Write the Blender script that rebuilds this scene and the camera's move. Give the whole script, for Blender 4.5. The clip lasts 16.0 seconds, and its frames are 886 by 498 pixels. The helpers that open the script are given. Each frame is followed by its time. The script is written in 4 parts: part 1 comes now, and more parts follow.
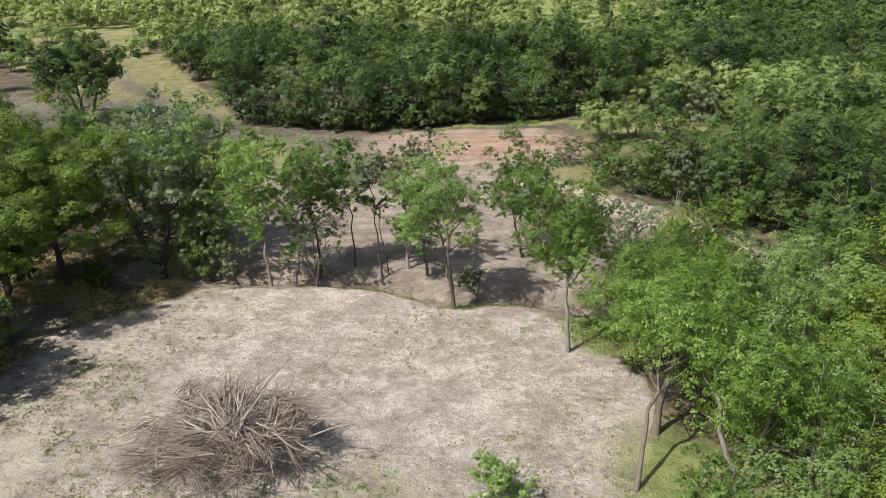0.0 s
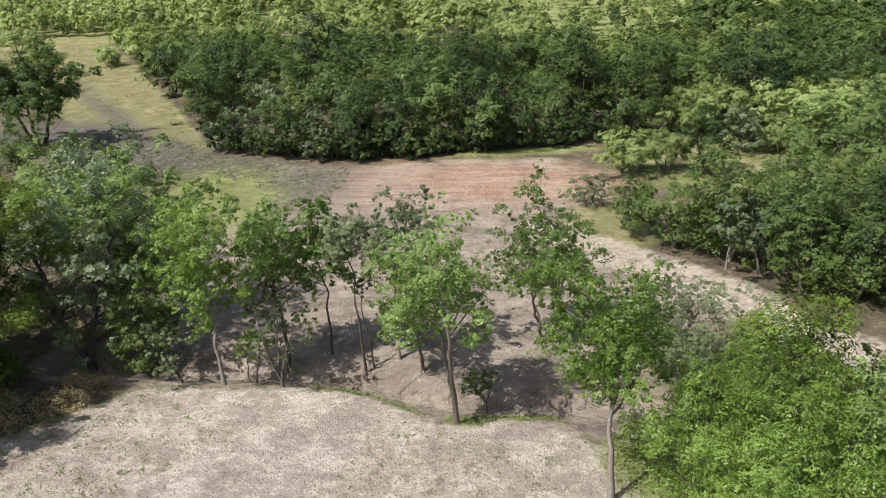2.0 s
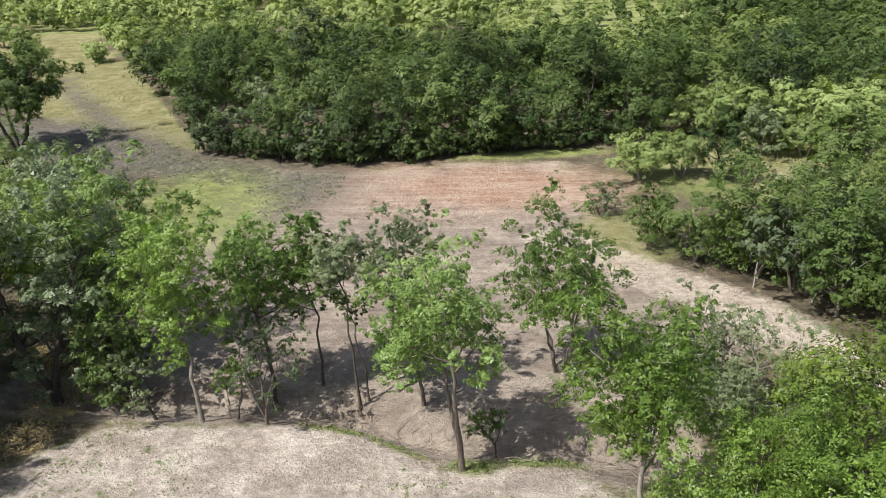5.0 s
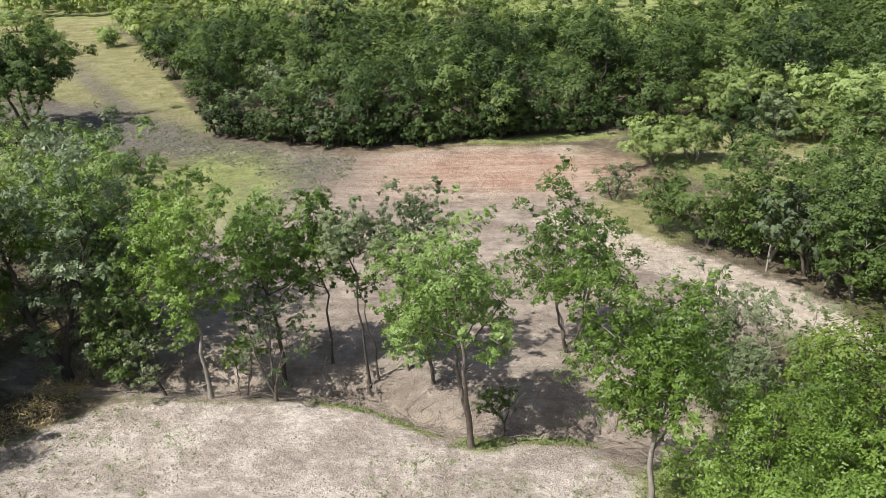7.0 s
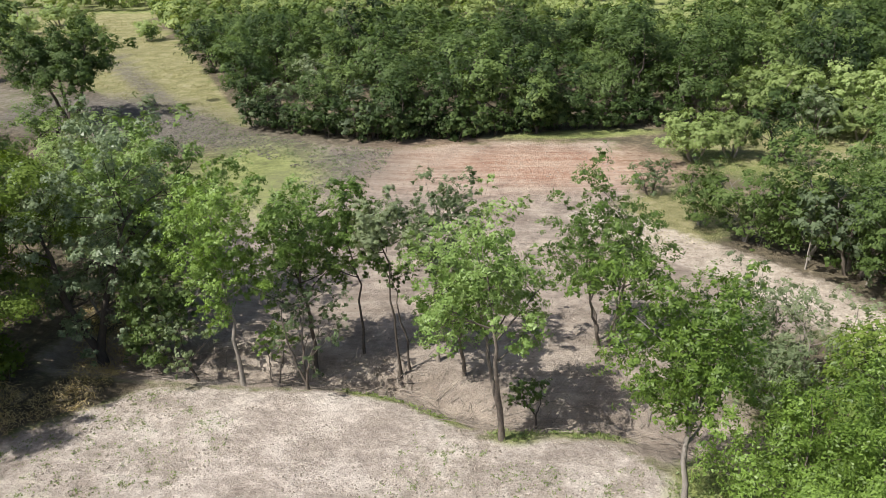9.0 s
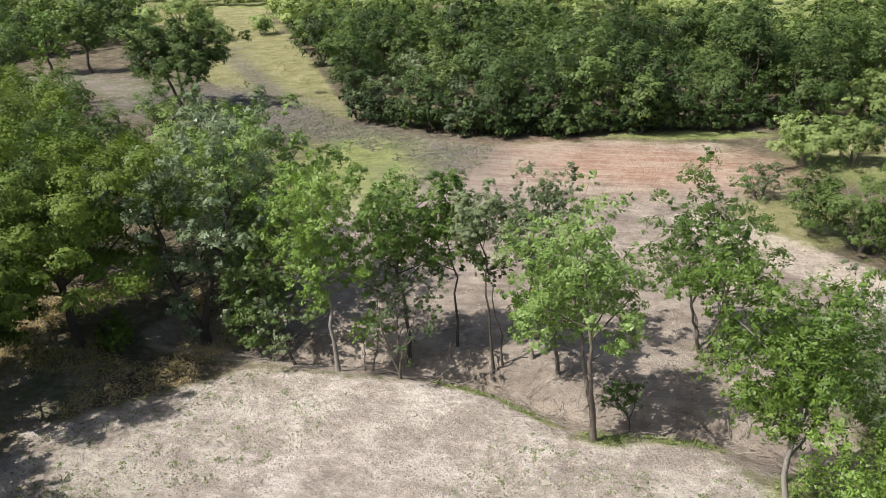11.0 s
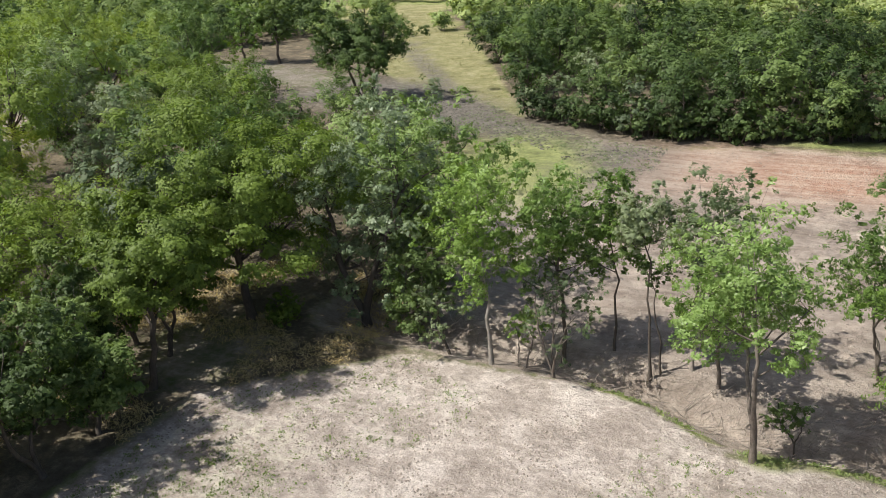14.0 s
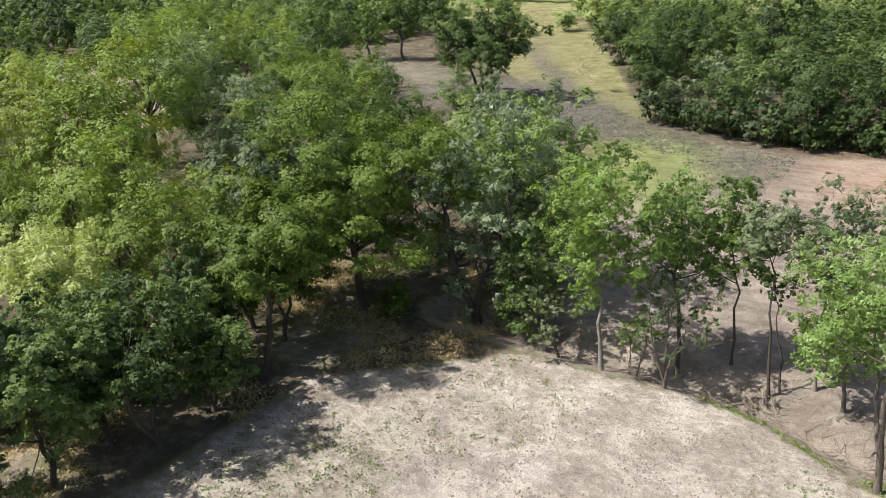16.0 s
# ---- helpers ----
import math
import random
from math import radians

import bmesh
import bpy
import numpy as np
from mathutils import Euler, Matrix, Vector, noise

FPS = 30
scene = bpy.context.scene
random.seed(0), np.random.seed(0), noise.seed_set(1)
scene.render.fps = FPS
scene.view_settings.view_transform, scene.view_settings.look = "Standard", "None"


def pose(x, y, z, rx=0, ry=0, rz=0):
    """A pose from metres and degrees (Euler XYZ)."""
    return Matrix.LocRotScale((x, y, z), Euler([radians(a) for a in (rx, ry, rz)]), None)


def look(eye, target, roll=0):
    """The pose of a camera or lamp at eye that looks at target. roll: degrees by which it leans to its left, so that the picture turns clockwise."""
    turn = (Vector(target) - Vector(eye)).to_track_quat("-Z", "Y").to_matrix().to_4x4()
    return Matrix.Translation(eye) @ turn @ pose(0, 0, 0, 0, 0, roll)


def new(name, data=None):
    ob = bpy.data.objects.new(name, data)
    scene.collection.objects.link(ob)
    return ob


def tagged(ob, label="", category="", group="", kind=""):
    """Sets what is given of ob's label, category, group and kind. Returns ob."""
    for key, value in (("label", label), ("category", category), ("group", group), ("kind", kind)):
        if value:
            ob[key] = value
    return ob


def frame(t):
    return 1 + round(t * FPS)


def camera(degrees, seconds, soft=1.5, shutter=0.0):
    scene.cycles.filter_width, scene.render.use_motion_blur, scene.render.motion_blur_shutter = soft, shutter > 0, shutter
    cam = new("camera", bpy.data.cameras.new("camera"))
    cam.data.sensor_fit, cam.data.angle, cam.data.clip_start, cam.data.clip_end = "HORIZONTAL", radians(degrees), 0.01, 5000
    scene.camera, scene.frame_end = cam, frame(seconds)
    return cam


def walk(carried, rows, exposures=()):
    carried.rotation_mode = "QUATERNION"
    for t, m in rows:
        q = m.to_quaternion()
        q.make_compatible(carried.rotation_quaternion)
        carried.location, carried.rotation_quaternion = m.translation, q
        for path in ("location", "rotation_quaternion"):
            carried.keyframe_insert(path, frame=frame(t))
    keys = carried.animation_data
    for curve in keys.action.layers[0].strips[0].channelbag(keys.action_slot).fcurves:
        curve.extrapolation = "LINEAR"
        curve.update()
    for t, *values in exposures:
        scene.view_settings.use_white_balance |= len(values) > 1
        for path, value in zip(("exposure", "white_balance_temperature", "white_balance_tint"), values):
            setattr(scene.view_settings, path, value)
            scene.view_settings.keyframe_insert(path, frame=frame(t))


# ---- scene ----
cam = camera(54.2, 16.0, 0.85)
PATH = [
    (0, (0.918, -13.858, 17.381), (0.814, -11.999, 16.652), -1.6),
    (0.5, (0.796, -11.134, 17.341), (0.69, -9.275, 16.613), -1.7),
    (1, (0.683, -8.321, 17.291), (0.578, -6.462, 16.562), -1.7),
    (1.5, (0.576, -5.963, 17.24), (0.471, -4.103, 16.511), -1.7),
    (2, (0.49, -3.831, 17.216), (0.385, -1.972, 16.487), -1.7),
    (2.5, (0.443, -2.218, 17.203), (0.339, -0.358, 16.474), -1.7),
    (3, (0.401, -1.013, 17.187), (0.296, 0.847, 16.459), -1.6),
    (3.5, (0.334, -0.354, 17.147), (0.231, 1.505, 16.417), -1.6),
    (4, (0.255, -0.133, 17.032), (0.152, 1.726, 16.302), -1.6),
    (6.5, (0.135, -0.172, 16.42), (0.023, 1.675, 15.661), -1.5),
    (7, (0.152, -0.168, 16.314), (0.024, 1.678, 15.554), -1.5),
    (7.5, (0.134, -0.169, 16.22), (0.006, 1.677, 15.46), -1.5),
    (8, (0.12, -0.161, 16.137), (-0.012, 1.684, 15.375), -1.5),
    (8.5, (0.111, -0.141, 16.07), (-0.049, 1.701, 15.309), -1.5),
    (9, (0.12, -0.136, 16.0), (-0.083, 1.703, 15.239), -1.5),
    (11.5, (0.127, -0.064, 15.779), (-0.362, 1.722, 15.023), -1.9),
    (12, (0.123, -0.072, 15.766), (-0.428, 1.696, 15.012), -2.0),
    (12.5, (0.138, -0.058, 15.731), (-0.47, 1.693, 14.978), -2.1),
    (13, (0.136, -0.082, 15.701), (-0.53, 1.648, 14.95), -2.1),
    (13.5, (0.142, -0.061, 15.665), (-0.58, 1.648, 14.916), -2.1),
    (14, (0.147, -0.025, 15.637), (-0.633, 1.658, 14.89), -2.2),
    (14.5, (0.109, -0.013, 15.585), (-0.726, 1.645, 14.841), -2.3),
    (15, (0.081, 0.009, 15.562), (-0.815, 1.636, 14.82), -2.3),
    (15.5, (0.065, 0.029, 15.544), (-0.885, 1.626, 14.805), -2.3),
    (16, (0.064, 0.04, 15.534), (-0.944, 1.602, 14.797), -2.3),
]
walk(cam, [(t, look(eye, goal, roll)) for t, eye, goal, roll in PATH], ((0.0, 0.06), (1.5, 0.11), (3.5, 0.24), (8.0, 0.26), (12.5, 0.27), (16.0, 0.36)))

# ---- light ----
SUN_DIR = Vector((0.82, 0.57, -1.38)).normalized()      # the way the light travels
world = bpy.data.worlds.new("sky")
scene.world = world
world.use_nodes = True
wn = world.node_tree.nodes
sky = wn.new("ShaderNodeTexSky")
sky.sky_type = "NISHITA"
sky.sun_disc = False
sky.sun_elevation = math.asin(-SUN_DIR.z)
sky.sun_rotation = math.atan2(-SUN_DIR.x, -SUN_DIR.y)
sky.air_density, sky.dust_density, sky.ozone_density = 0.7, 2.5, 0.4
world.node_tree.links.new(sky.outputs[0], wn["Background"].inputs[0])
wn["Background"].inputs[1].default_value = 0.115
sun = new("sun", bpy.data.lights.new("sun", "SUN"))
sun.data.energy, sun.data.angle, sun.data.color = 5.0, radians(0.55), (1.0, 0.96, 0.90)
sun.matrix_world = look((0, 0, 60), Vector((0, 0, 60)) + SUN_DIR)


# ---- materials ----
def material(name, rough=0.9):
    m = bpy.data.materials.new(name)
    m.use_nodes = True
    nt = m.node_tree
    bs = nt.nodes["Principled BSDF"]
    bs.inputs["Roughness"].default_value = rough
    bs.inputs["Specular IOR Level"].default_value = 0.25
    return m, nt, bs


def nd(nt, kind, **values):
    n = nt.nodes.new(kind)
    for k, v in values.items():
        n.inputs[k].default_value = v
    return n


def math_node(nt, op, a, b=None, c=None, clamp=False):
    n = nt.nodes.new("ShaderNodeMath")
    n.operation, n.use_clamp = op, clamp
    for i, v in enumerate((a, b, c)):
        if v is None:
            continue
        if isinstance(v, (int, float)):
            n.inputs[i].default_value = v
        else:
            nt.links.new(v, n.inputs[i])
    return n.outputs[0]


def noise_node(nt, vec, scale, detail=4.0, rough=0.6):
    n = nd(nt, "ShaderNodeTexNoise", Scale=scale, Detail=detail, Roughness=rough)
    nt.links.new(vec, n.inputs["Vector"])
    return n.outputs["Fac"]


def ramp(nt, fac, stops):
    n = nt.nodes.new("ShaderNodeValToRGB")
    e = n.color_ramp.elements
    while len(e) < len(stops):
        e.new(0.5)
    for el, (p, c) in zip(e, stops):
        el.position, el.color = p, (*c, 1)
    nt.links.new(fac, n.inputs[0])
    return n.outputs[0]


def mix_colour(nt, fac, a, b, blend="MIX"):
    n = nt.nodes.new("ShaderNodeMix")
    n.data_type, n.blend_type = "RGBA", blend
    for sock, v in ((n.inputs[0], fac), (n.inputs[6], a), (n.inputs[7], b)):
        if isinstance(v, (int, float)):
            sock.default_value = v
        elif isinstance(v, tuple):
            sock.default_value = (*v, 1)
        else:
            nt.links.new(v, sock)
    return n.outputs[2]


def bump(nt, bs, height, strength, distance):
    b = nd(nt, "ShaderNodeBump", Strength=strength, Distance=distance)
    nt.links.new(height, b.inputs["Height"])
    nt.links.new(b.outputs[0], bs.inputs["Normal"])


def leaf_material(name, dark, mid, light, by_tone=False, glow=0.32, mixed=0.45, clumped=True, rough=0.44):
    """Leaves: every leaf and every tree has a shade of its own; some light comes through."""
    m, nt, bs = material(name, rough)
    bs.inputs["Specular IOR Level"].default_value = 0.36
    geo = nt.nodes.new("ShaderNodeNewGeometry")
    info = nt.nodes.new("ShaderNodeObjectInfo")
    if by_tone:
        at = nt.nodes.new("ShaderNodeAttribute")
        at.attribute_name = "tone"
        own = at.outputs["Fac"]
    else:
        own = info.outputs["Random"]
    leafy = math_node(nt, "MULTIPLY", geo.outputs["Random Per Island"], mixed)
    fac = math_node(nt, "MULTIPLY_ADD", own, 1.1 - mixed, leafy)
    if clumped:
        at = nt.nodes.new("ShaderNodeAttribute")
        at.attribute_name = "tone"
        fac = math_node(nt, "ADD", fac, math_node(nt, "MULTIPLY", math_node(nt, "SUBTRACT", at.outputs["Fac"], 0.5), 0.34))
    col = ramp(nt, fac, [(0.1, dark), (0.5, mid), (0.95, light)])
    nt.links.new(col, bs.inputs["Base Color"])
    tr = nt.nodes.new("ShaderNodeBsdfTranslucent")
    warm = mix_colour(nt, 1.0, col, (1.15, 1.2, 0.55), "MULTIPLY")
    nt.links.new(warm, tr.inputs[0])
    mx = nt.nodes.new("ShaderNodeMixShader")
    mx.inputs[0].default_value = glow
    nt.links.new(bs.outputs[0], mx.inputs[1])
    nt.links.new(tr.outputs[0], mx.inputs[2])
    nt.links.new(mx.outputs[0], nt.nodes["Material Output"].inputs[0])
    return m


LEAF = {
    "elm": leaf_material("elm_leaves", (0.078, 0.135, 0.029), (0.156, 0.248, 0.056), (0.284, 0.395, 0.135), mixed=0.42),
    "bright": leaf_material("bright_leaves", (0.092, 0.154, 0.028), (0.179, 0.279, 0.050), (0.306, 0.426, 0.126)),
    "oak": leaf_material("oak_leaves", (0.030, 0.056, 0.014), (0.062, 0.106, 0.026), (0.122, 0.180, 0.054), mixed=0.18, rough=0.6),
    "glade": leaf_material("glade_leaves", (0.051, 0.087, 0.021), (0.102, 0.161, 0.038), (0.183, 0.254, 0.080), mixed=0.20, rough=0.6),
    "slate": leaf_material("slate_green_leaves", (0.050, 0.083, 0.040), (0.104, 0.152, 0.074), (0.240, 0.300, 0.175)),
    "moss": leaf_material("moss_leaves", (0.078, 0.122, 0.018), (0.150, 0.218, 0.032), (0.240, 0.318, 0.060), mixed=0.22, rough=0.6),
    "gray": leaf_material("gray_green_leaves", (0.079, 0.112, 0.056), (0.149, 0.198, 0.097), (0.250, 0.300, 0.170), mixed=0.25, rough=0.6),
    "pale": leaf_material("pale_leaves", (0.180, 0.240, 0.079), (0.277, 0.358, 0.123), (0.380, 0.468, 0.193), mixed=0.20, rough=0.6),
    "mesquite": leaf_material("mesquite_leaves", (0.300, 0.350, 0.120), (0.450, 0.510, 0.195), (0.560, 0.610, 0.290), mixed=0.20, rough=0.6),
    "yellow": leaf_material("yellow_green_leaves", (0.135, 0.175, 0.018), (0.220, 0.272, 0.032), (0.310, 0.360, 0.058), mixed=0.22, rough=0.6),
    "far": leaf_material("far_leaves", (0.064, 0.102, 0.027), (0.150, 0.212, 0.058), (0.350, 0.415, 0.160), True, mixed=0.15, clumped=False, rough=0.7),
    "leafy": leaf_material("leafy_green_leaves", (0.068, 0.116, 0.028), (0.145, 0.228, 0.058), (0.270, 0.365, 0.125), mixed=0.25, rough=0.6),
    "weed": leaf_material("weed_leaves", (0.090, 0.130, 0.035), (0.150, 0.210, 0.060), (0.240, 0.290, 0.110), clumped=False),
    "chaff": leaf_material("field_chaff", (0.300, 0.255, 0.200), (0.430, 0.375, 0.310), (0.600, 0.550, 0.470), glow=0.1, clumped=False),
    "hay": leaf_material("pasture_hay", (0.280, 0.265, 0.130), (0.390, 0.370, 0.195), (0.480, 0.455, 0.280), glow=0.2, clumped=False),
    "straw": leaf_material("straw", (0.330, 0.240, 0.100), (0.500, 0.390, 0.180), (0.640, 0.530, 0.290), glow=0.2, clumped=False),
}


def bark_material(name, dark, light):
    m, nt, bs = material(name, 0.92)
    co = nt.nodes.new("ShaderNodeTexCoord")
    mp = nd(nt, "ShaderNodeMapping", Scale=(1, 1, 0.25))
    nt.links.new(co.outputs["Object"], mp.inputs["Vector"])
    fine = noise_node(nt, mp.outputs[0], 22, 5, 0.7)
    broad = noise_node(nt, co.outputs["Object"], 1.7, 3)
    fac = math_node(nt, "MULTIPLY_ADD", broad, 0.45, math_node(nt, "MULTIPLY", fine, 0.6))
    nt.links.new(ramp(nt, fac, [(0.3, dark), (0.75, light)]), bs.inputs["Base Color"])
    bump(nt, bs, fine, 0.7, 0.02)
    return m


BARK = bark_material("gray_brown_bark", (0.075, 0.060, 0.047), (0.250, 0.215, 0.180))
BARK_PALE = bark_material("pale_bark", (0.160, 0.142, 0.120), (0.370, 0.338, 0.296))
DRY_LIMB = bark_material("sun_bleached_limbs", (0.240, 0.212, 0.182), (0.500, 0.455, 0.400))
BARK_DARK = bark_material("dark_bark", (0.045, 0.037, 0.030), (0.140, 0.118, 0.096))
DEADWOOD = bark_material("weathered_deadwood", (0.150, 0.124, 0.103), (0.430, 0.375, 0.320))
TWIG = bark_material("brown_twigs", (0.106, 0.085, 0.073), (0.350, 0.294, 0.256))


def ground_material():
    """Each kind of ground has its weight on the sheet; noise breaks up where one gives way to another."""
    m, nt, bs = material("ground_soil", 0.95)
    co = nt.nodes.new("ShaderNodeTexCoord")
    p = co.outputs["Object"]
    n_big = noise_node(nt, p, 0.10, 4)
    n_mid = noise_node(nt, p, 0.55, 5, 0.62)
    n_small = noise_node(nt, p, 2.6, 5, 0.65)
    n_fine = noise_node(nt, p, 14.0, 6, 0.8)
    mp = nd(nt, "ShaderNodeMapping", Rotation=(0, 0, 0.5), Scale=(0.35, 1.6, 1))
    nt.links.new(p, mp.inputs["Vector"])
    n_rake = noise_node(nt, mp.outputs[0], 1.3, 4, 0.6)
    mt = nd(nt, "ShaderNodeMapping", Rotation=(0, 0, 0.10), Scale=(0.13, 1.0, 1))
    nt.links.new(p, mt.inputs["Vector"])
    n_till = noise_node(nt, mt.outputs[0], 1.5, 6, 0.68)

    def layer(*stops, a=0.5, b=0.3, c=0.2):
        f = math_node(nt, "MULTIPLY", n_mid, a)
        f = math_node(nt, "MULTIPLY_ADD", n_small, b, f)
        f = math_node(nt, "MULTIPLY_ADD", n_fine, c, f)
        return ramp(nt, f, stops)

    def weight(name, spread=0.7, gain=4.0):
        at = nt.nodes.new("ShaderNodeAttribute")
        at.attribute_name = name
        j = math_node(nt, "MULTIPLY_ADD", n_mid, spread, at.outputs["Fac"])
        j = math_node(nt, "MULTIPLY_ADD", n_small, spread * 0.8, j)
        return math_node(nt, "MULTIPLY_ADD", math_node(nt, "SUBTRACT", j, spread * 0.9 + 0.5), gain, 0.5, clamp=True)

    col = layer((0.40, (0.150, 0.185, 0.060)), (0.50, (0.260, 0.305, 0.110)), (0.62, (0.400, 0.430, 0.190)))
    litter = layer((0.40, (0.085, 0.072, 0.050)), (0.52, (0.165, 0.140, 0.095)), (0.63, (0.310, 0.265, 0.165)))
    pasture = layer((0.38, (0.180, 0.185, 0.080)), (0.50, (0.290, 0.280, 0.135)), (0.62, (0.415, 0.390, 0.225)))
    dirt = layer((0.38, (0.240, 0.200, 0.163)), (0.50, (0.385, 0.330, 0.276)), (0.63, (0.560, 0.487, 0.410)))
    field = layer((0.38, (0.300, 0.258, 0.220)), (0.495, (0.500, 0.438, 0.384)), (0.60, (0.850, 0.792, 0.726)), a=0.40, b=0.32, c=0.28)
    rake = ramp(nt, n_rake, [(0.38, (0.80, 0.78, 0.76)), (0.60, (1.14, 1.14, 1.14))])
    field = mix_colour(nt, 0.22, field, rake, "MULTIPLY")
    road = layer((0.38, (0.360, 0.300, 0.240)), (0.50, (0.560, 0.490, 0.405)), (0.60, (0.780, 0.715, 0.620)), a=0.3, b=0.4, c=0.3)
    red = layer((0.38, (0.310, 0.165, 0.110)), (0.50, (0.420, 0.265, 0.190)), (0.62, (0.580, 0.470, 0.375)), a=0.3, b=0.45, c=0.25)
    red = mix_colour(nt, ramp(nt, n_till, [(0.44, (0, 0, 0)), (0.60, (0.85, 0.85, 0.85))]), red, (0.560, 0.440, 0.340))
    clod = layer((0.38, (0.095, 0.088, 0.076)), (0.50, (0.172, 0.158, 0.134)), (0.62, (0.270, 0.250, 0.208)), a=0.25, b=0.45, c=0.30)
    green = layer((0.38, (0.190, 0.235, 0.075)), (0.50, (0.285, 0.330, 0.115)), (0.62, (0.390, 0.415, 0.180)))
    ruts = ramp(nt, n_till, [(0.36, (0.74, 0.72, 0.70)), (0.52, (1, 1, 1)), (0.66, (1.16, 1.15, 1.14))])
    dirt = mix_colour(nt, 0.8, dirt, ruts, "MULTIPLY")
    for name, c, gain in (("litter", litter, 3.0), ("pasture", pasture, 2.5), ("dirt", dirt, 2.5), ("field", field, 4.0), ("road", road, 2.0),
                          ("red", red, 1.1), ("clod", clod, 1.2), ("green", green, 1.7)):
        col = mix_colour(nt, weight(name, gain=gain), col, c)
    tint = ramp(nt, n_big, [(0.3, (0.90, 0.88, 0.87)), (0.7, (1.06, 1.05, 1.03))])
    col = mix_colour(nt, 1.0, col, tint, "MULTIPLY")
    nt.links.new(col, bs.inputs["Base Color"])
    h = math_node(nt, "MULTIPLY_ADD", n_fine, 0.5, n_small)
    bump(nt, bs, h, 1.0, 0.22)
    return m


GROUND = ground_material()


# ---- geometry helpers ----
class Geo:
    """Gathers points and four-cornered faces, and makes one mesh of them."""

    def __init__(self):
        self.v, self.f, self.n = [], [], 0

    def add(self, v, f):
        self.v.append(np.asarray(v, float))
        self.f.append(np.asarray(f, int) + self.n)
        self.n += len(v)

    def tube(self, pts, rad, sides=5):
        pts, rad = np.asarray(pts, float), np.asarray(rad, float)
        d = np.gradient(pts, axis=0)
        d /= np.linalg.norm(d, axis=1)[:, None] + 1e-9
        ref = np.array((0.31, 0.95, 0.05)) if abs(d[0, 2]) > 0.6 else np.array((0.1, 0.05, 1.0))
        u = np.cross(d, ref)
        u /= np.linalg.norm(u, axis=1)[:, None] + 1e-9
        w = np.cross(d, u)
        a = np.arange(sides) * 2 * np.pi / sides
        ring = pts[:, None] + rad[:, None, None] * (np.cos(a)[None, :, None] * u[:, None] + np.sin(a)[None, :, None] * w[:, None])
        k = np.arange(sides)
        one = np.stack([k, (k + 1) % sides, (k + 1) % sides + sides, k + sides], 1)
        self.add(ring.reshape(-1, 3), (one[None] + sides * np.arange(len(pts) - 1)[:, None, None]).reshape(-1, 4))

    def mesh(self, name, mat, smooth=False, tone=None):
        me = bpy.data.meshes.new(name)
        v, f = np.concatenate(self.v), np.concatenate(self.f)
        me.vertices.add(len(v))
        me.vertices.foreach_set("co", v.ravel())
        me.loops.add(f.size)
        me.loops.foreach_set("vertex_index", f.ravel().astype(np.int32))
        me.polygons.add(len(f))
        me.polygons.foreach_set("loop_start", np.arange(0, f.size, f.shape[1], dtype=np.int32))
        me.polygons.foreach_set("loop_total", np.full(len(f), f.shape[1], np.int32))
        me.polygons.foreach_set("use_smooth", np.full(len(f), smooth))
        if tone is not None:
            me.attributes.new("tone", "FLOAT", "POINT").data.foreach_set("value", np.asarray(tone, np.float32))
        me.materials.append(mat)
        me.update(calc_edges=True)
        return me


def part(name, me, parent, label=""):
    ob = new(name, me)
    ob.parent = parent
    return tagged(ob, label)


def unit(rng, n):
    d = rng.normal(size=(n, 3))
    return d / np.linalg.norm(d, axis=1)[:, None]


def leaf_quads(rng, pts, out, size, aspect=0.5, spread=0.9, corners=4):
    """A small leaf at each point (a rhombus, or a simple blade of three corners), turned roughly outwards and upwards."""
    n = len(pts)
    nor = out + (0, 0, 0.18) + rng.normal(size=(n, 3)) * spread * 0.8
    nor /= np.linalg.norm(nor, axis=1)[:, None] + 1e-9
    t = np.cross(nor, unit(rng, n))
    t /= np.linalg.norm(t, axis=1)[:, None] + 1e-9
    b = np.cross(nor, t)
    s = size * rng.uniform(0.6, 1.4, n)[:, None]
    if corners == 3:
        q = np.stack([pts - t * s * 0.5 - b * s * aspect * 0.5, pts + t * s * 0.6, pts - t * s * 0.3 + b * s * aspect * 0.7], 1)
    else:
        q = np.stack([pts - t * s * 0.5, pts + b * s * aspect * 0.5 + t * s * 0.05, pts + t * s * 0.5, pts - b * s * aspect * 0.5 + t * s * 0.05], 1)
    return q.reshape(-1, 3), np.arange(corners * n).reshape(n, corners)


